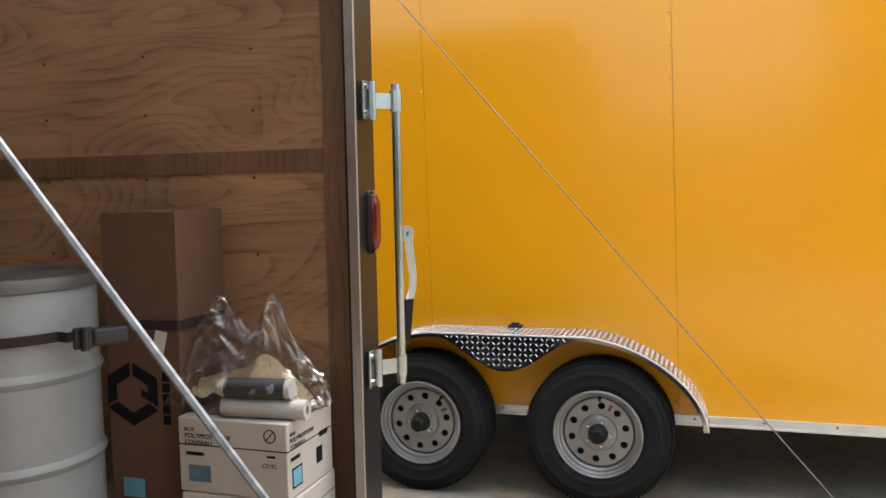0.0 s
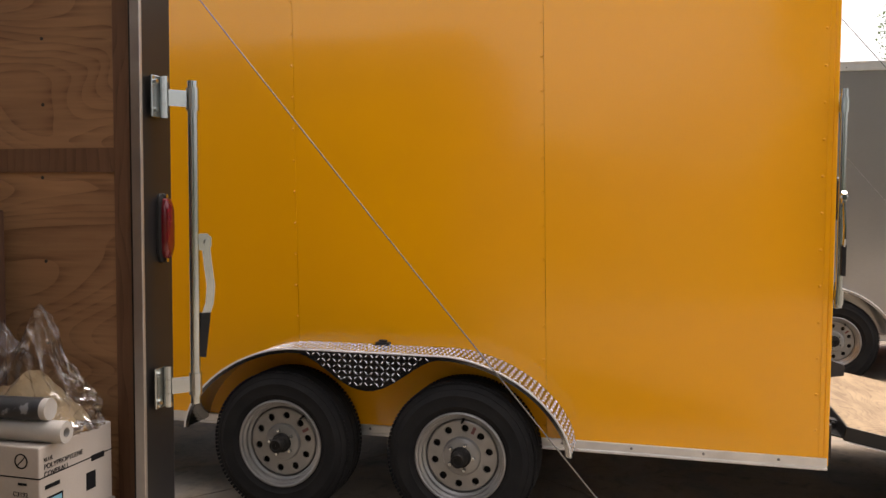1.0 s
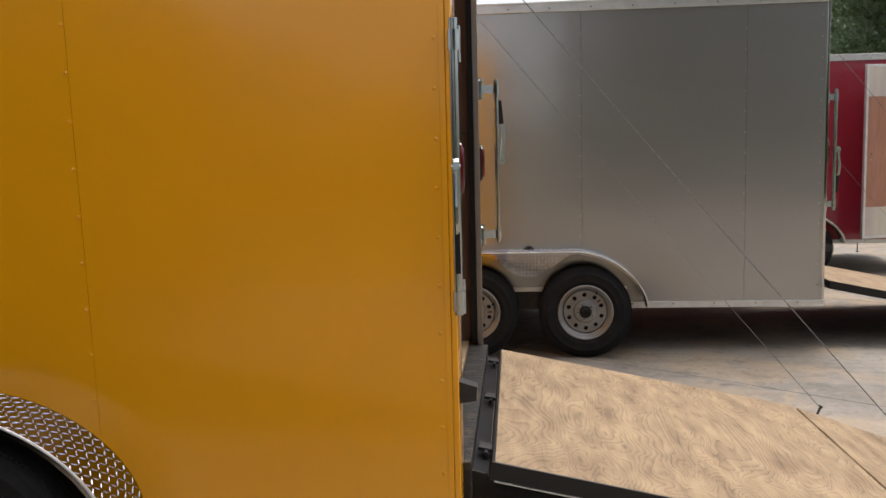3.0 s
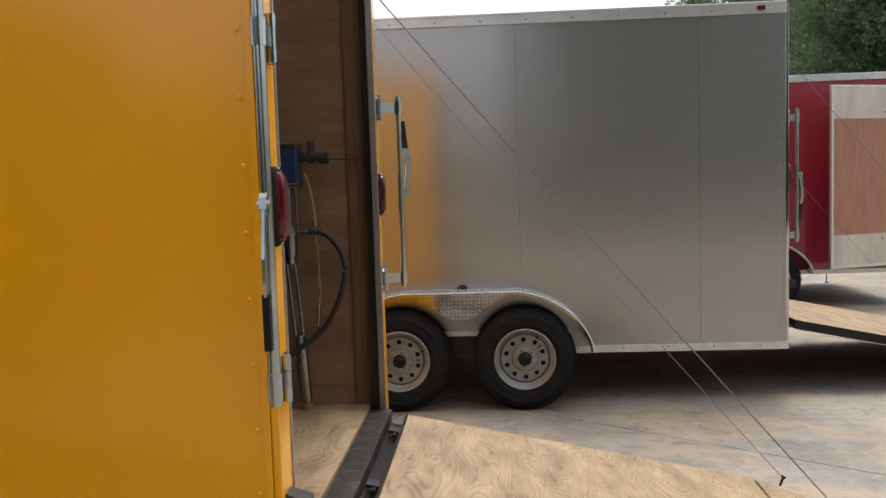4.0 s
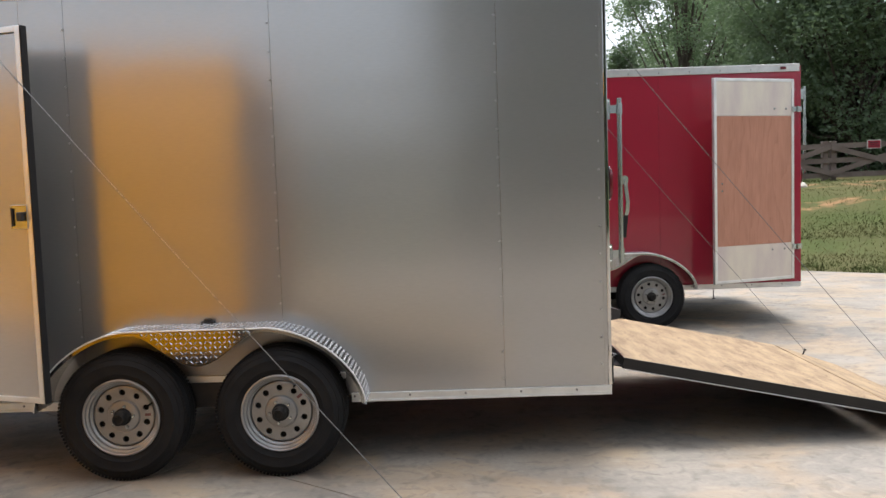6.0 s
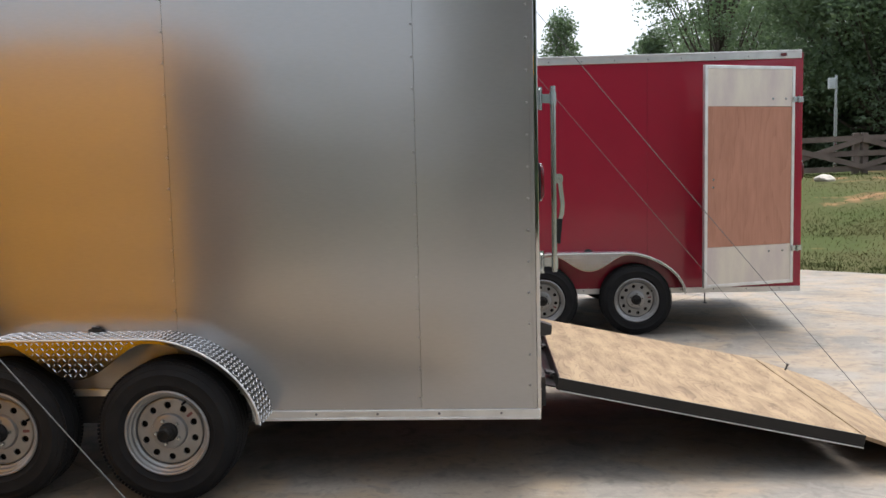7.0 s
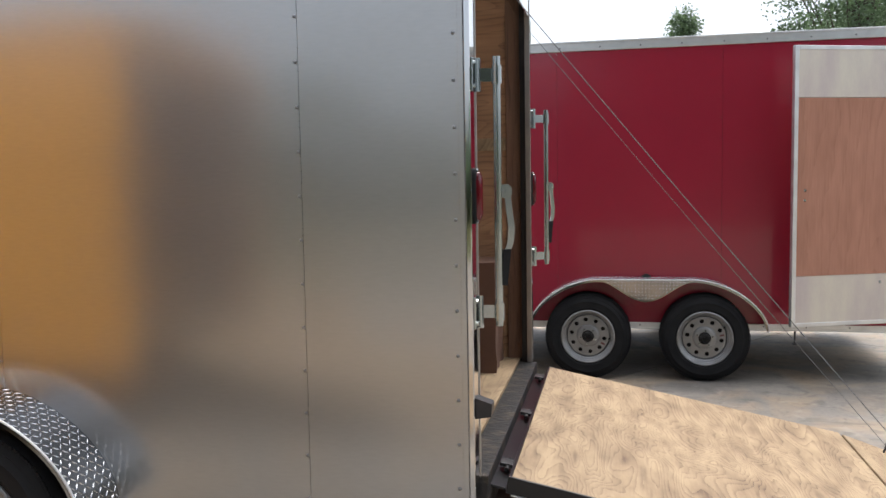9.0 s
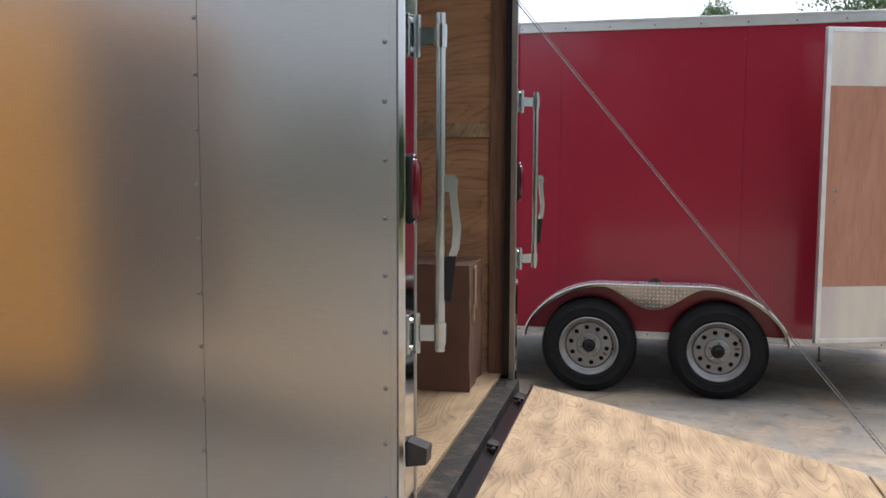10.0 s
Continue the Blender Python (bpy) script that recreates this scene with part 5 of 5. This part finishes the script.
def make_tree(x, y, height, spread, base, leaves, seed, label, leaf=0.16, low=0.25, clumps=60, puff=0.33):
    rnd = random.Random(seed)
    z = rise(x, y)
    T = empty("tree", (x, y, z), label, "tree", "trees beyond the fence")
    bm = bmesh.new()
    H = height
    trunk = [(0.25 * rnd.uniform(-1, 1) * k, 0.25 * rnd.uniform(-1, 1) * k, -0.3 + (H * 0.8) * k) for k in (0, 0.15, 0.3, 0.5, 0.75, 1)]
    tube(bm, trunk, [base * f for f in (1.3, 1.0, 0.85, 0.6, 0.35, 0.08)], 10)
    part("trunk", bm, BARK, T, "", True)
    cl = []
    lm = bmesh.new()
    for i in range(clumps):
        a, h = rnd.uniform(0, 2 * math.pi), low + (1 - low) * rnd.random() ** 0.85
        w = math.sin(math.pi * min(1, max(0.0, (h - low) / (1 - low) * 0.86 + 0.14))) ** 0.6
        r = spread * w * math.sqrt(rnd.uniform(0.12, 1.0))
        c = Vector((r * math.cos(a), r * math.sin(a), h * H))
        cl.append((c, rnd.uniform(0.5, 1.05) * spread * puff))
        if i % 2 == 0:
            zf = max(0.12, min(0.72, h - 0.22 - 0.2 * r / spread)) * 0.8
            p = Vector((0, 0, zf * H))
            mid = p.lerp(c, 0.5) + Vector((0, 0, -0.04 * H * rnd.random()))
            tube(lm, [p, mid, c], [base * 0.32 * (1 - zf * 0.6), base * 0.18, base * 0.04], 6)
    tagged(part("branchwork", lm, BARK, T, "", True), "bare grey limbs", kind="stuff")
    gen = np.random.default_rng(seed)
    pick = gen.integers(0, len(cl), leaves)
    mid, rad = np.array([tuple(c) for c, r in cl])[pick], np.array([r for c, r in cl])[pick]
    unit = lambda a: a / np.linalg.norm(a, axis=1, keepdims=True)
    p = mid + unit(gen.normal(0, (1, 1, 0.75), (leaves, 3))) * (rad * gen.random(leaves) ** 0.45)[:, None]
    size = (leaf * gen.uniform(0.6, 1.5, leaves))[:, None]
    u = unit(gen.normal(0, (1, 1, 0.6), (leaves, 3)))
    v = unit(np.cross(u, gen.normal(0, 1, (leaves, 3)))) * 0.5
    verts = np.stack([p - u * size, p + v * size, p + u * size, p - v * size], 1).reshape(-1, 3)
    faces = np.arange(leaves * 4).reshape(-1, 4)
    me = bpy.data.meshes.new("crown")
    me.from_pydata(verts.tolist(), [], faces.tolist())
    me.materials.append(LEAF)
    o = new("crown", me)
    o.parent = T
    tagged(o, "many small green leaves with gaps", kind="stuff")
    return T


BROAD = "broad dark green leafy tree behind the fence"
make_tree(17.4, 34.0, 14.0, 4.6, 0.32, 150000, 1, BROAD, 0.075, 0.0, 230)
make_tree(13.4, 42.0, 12.0, 3.0, 0.25, 17000, 2, "airy green tree with open crown behind the fence", 0.075, 0.28, 75, 0.36)
make_tree(10.6, 43.0, 5.9, 1.7, 0.14, 8000, 9, "small pale green tree behind the fence", 0.085, 0.1, 60, 0.4)
make_tree(7.7, 54.0, 8.9, 1.25, 0.16, 9500, 3, "slim pale green tree far behind the yard", 0.09, 0.12, 100, 0.6)
for k in range(4):
    make_tree(14.6 + 3.3 * k, 37.0 + 1.5 * (k % 2), 4.2, 2.6, 0.16, 26000, 20 + k, "dense dark undergrowth tree behind the fence", 0.1, 0.0, 70, 0.45)
make_tree(21.5, 37.0, 15.0, 5.0, 0.35, 100000, 4, BROAD, 0.085, 0.0, 180)
make_tree(15.8, 50.0, 13.0, 4.6, 0.3, 24000, 5, BROAD, 0.09, 0.03, 70)
make_tree(27.0, 46.0, 14.0, 6.0, 0.35, 22000, 6, BROAD, 0.14, 0.02, 90)
make_tree(33.0, 40.0, 13.0, 6.0, 0.35, 16000, 7, BROAD, 0.16, 0.02, 80)
make_tree(21.0, 60.0, 12.0, 6.5, 0.35, 18000, 8, BROAD, 0.16, 0.02, 80)

# unseen trees of the same kind, added to darken reflections in the trailer sides
for k in range(6):
    make_tree(3.9 + 1.5 * k, -11.0 - 3.0 * (k % 2), 12.0 + 2.0 * (k % 3), 1.7, 0.3, 16000, 30 + k, "tall dark green leafy tree, unseen, added to darken reflections", 0.3, 0.02, 70)
for k in range(12):
    if k not in (4, 5):
        make_tree(-14 + 3.6 * k, -19.0 - 3.0 * (k % 2), 3.4 + 0.7 * (k % 3), 2.9, 0.2, 5000, 50 + k, "low dark green leafy tree, unseen, added to darken reflections", 0.34, 0.02, 60)

# short grass on the bank
rnd = random.Random(11)
verts, faces = [], []
for i in range(70000):
    u, v = rnd.uniform(-11, 3), 18.15 + 11 * rnd.random() ** 1.5
    x, y = 0.8 * u + 0.6 * v, -0.6 * u + 0.8 * v
    if noise.noise((x * 0.35, y * 0.5, 3)) < -0.12 and rnd.random() < 0.8:
        continue
    z = rise(x, y) - 0.02
    h, w, a = rnd.uniform(0.025, 0.085), rnd.uniform(0.006, 0.013), rnd.uniform(0, math.pi)
    lx, ly = rnd.gauss(0, 0.04), rnd.gauss(0, 0.04)
    k = len(verts)
    verts += [(x - w * math.cos(a), y - w * math.sin(a), z), (x + w * math.cos(a), y + w * math.sin(a), z), (x + lx, y + ly, z + h)]
    faces.append((k, k + 1, k + 2))
me = bpy.data.meshes.new("grass_blades")
me.from_pydata(verts, [], faces)
BLADE = mat("grass_blade", (0.060, 0.085, 0.022), 0.8, 0.0, (0.115, 0.105, 0.045), 0.7, 3)
BLADE.node_tree.nodes["Principled BSDF"].inputs["Specular IOR Level"].default_value = 0.15
me.materials.append(BLADE)
tagged(new("grass_blades", me), "short rough grass tufts on the bank", "grass", kind="stuff")
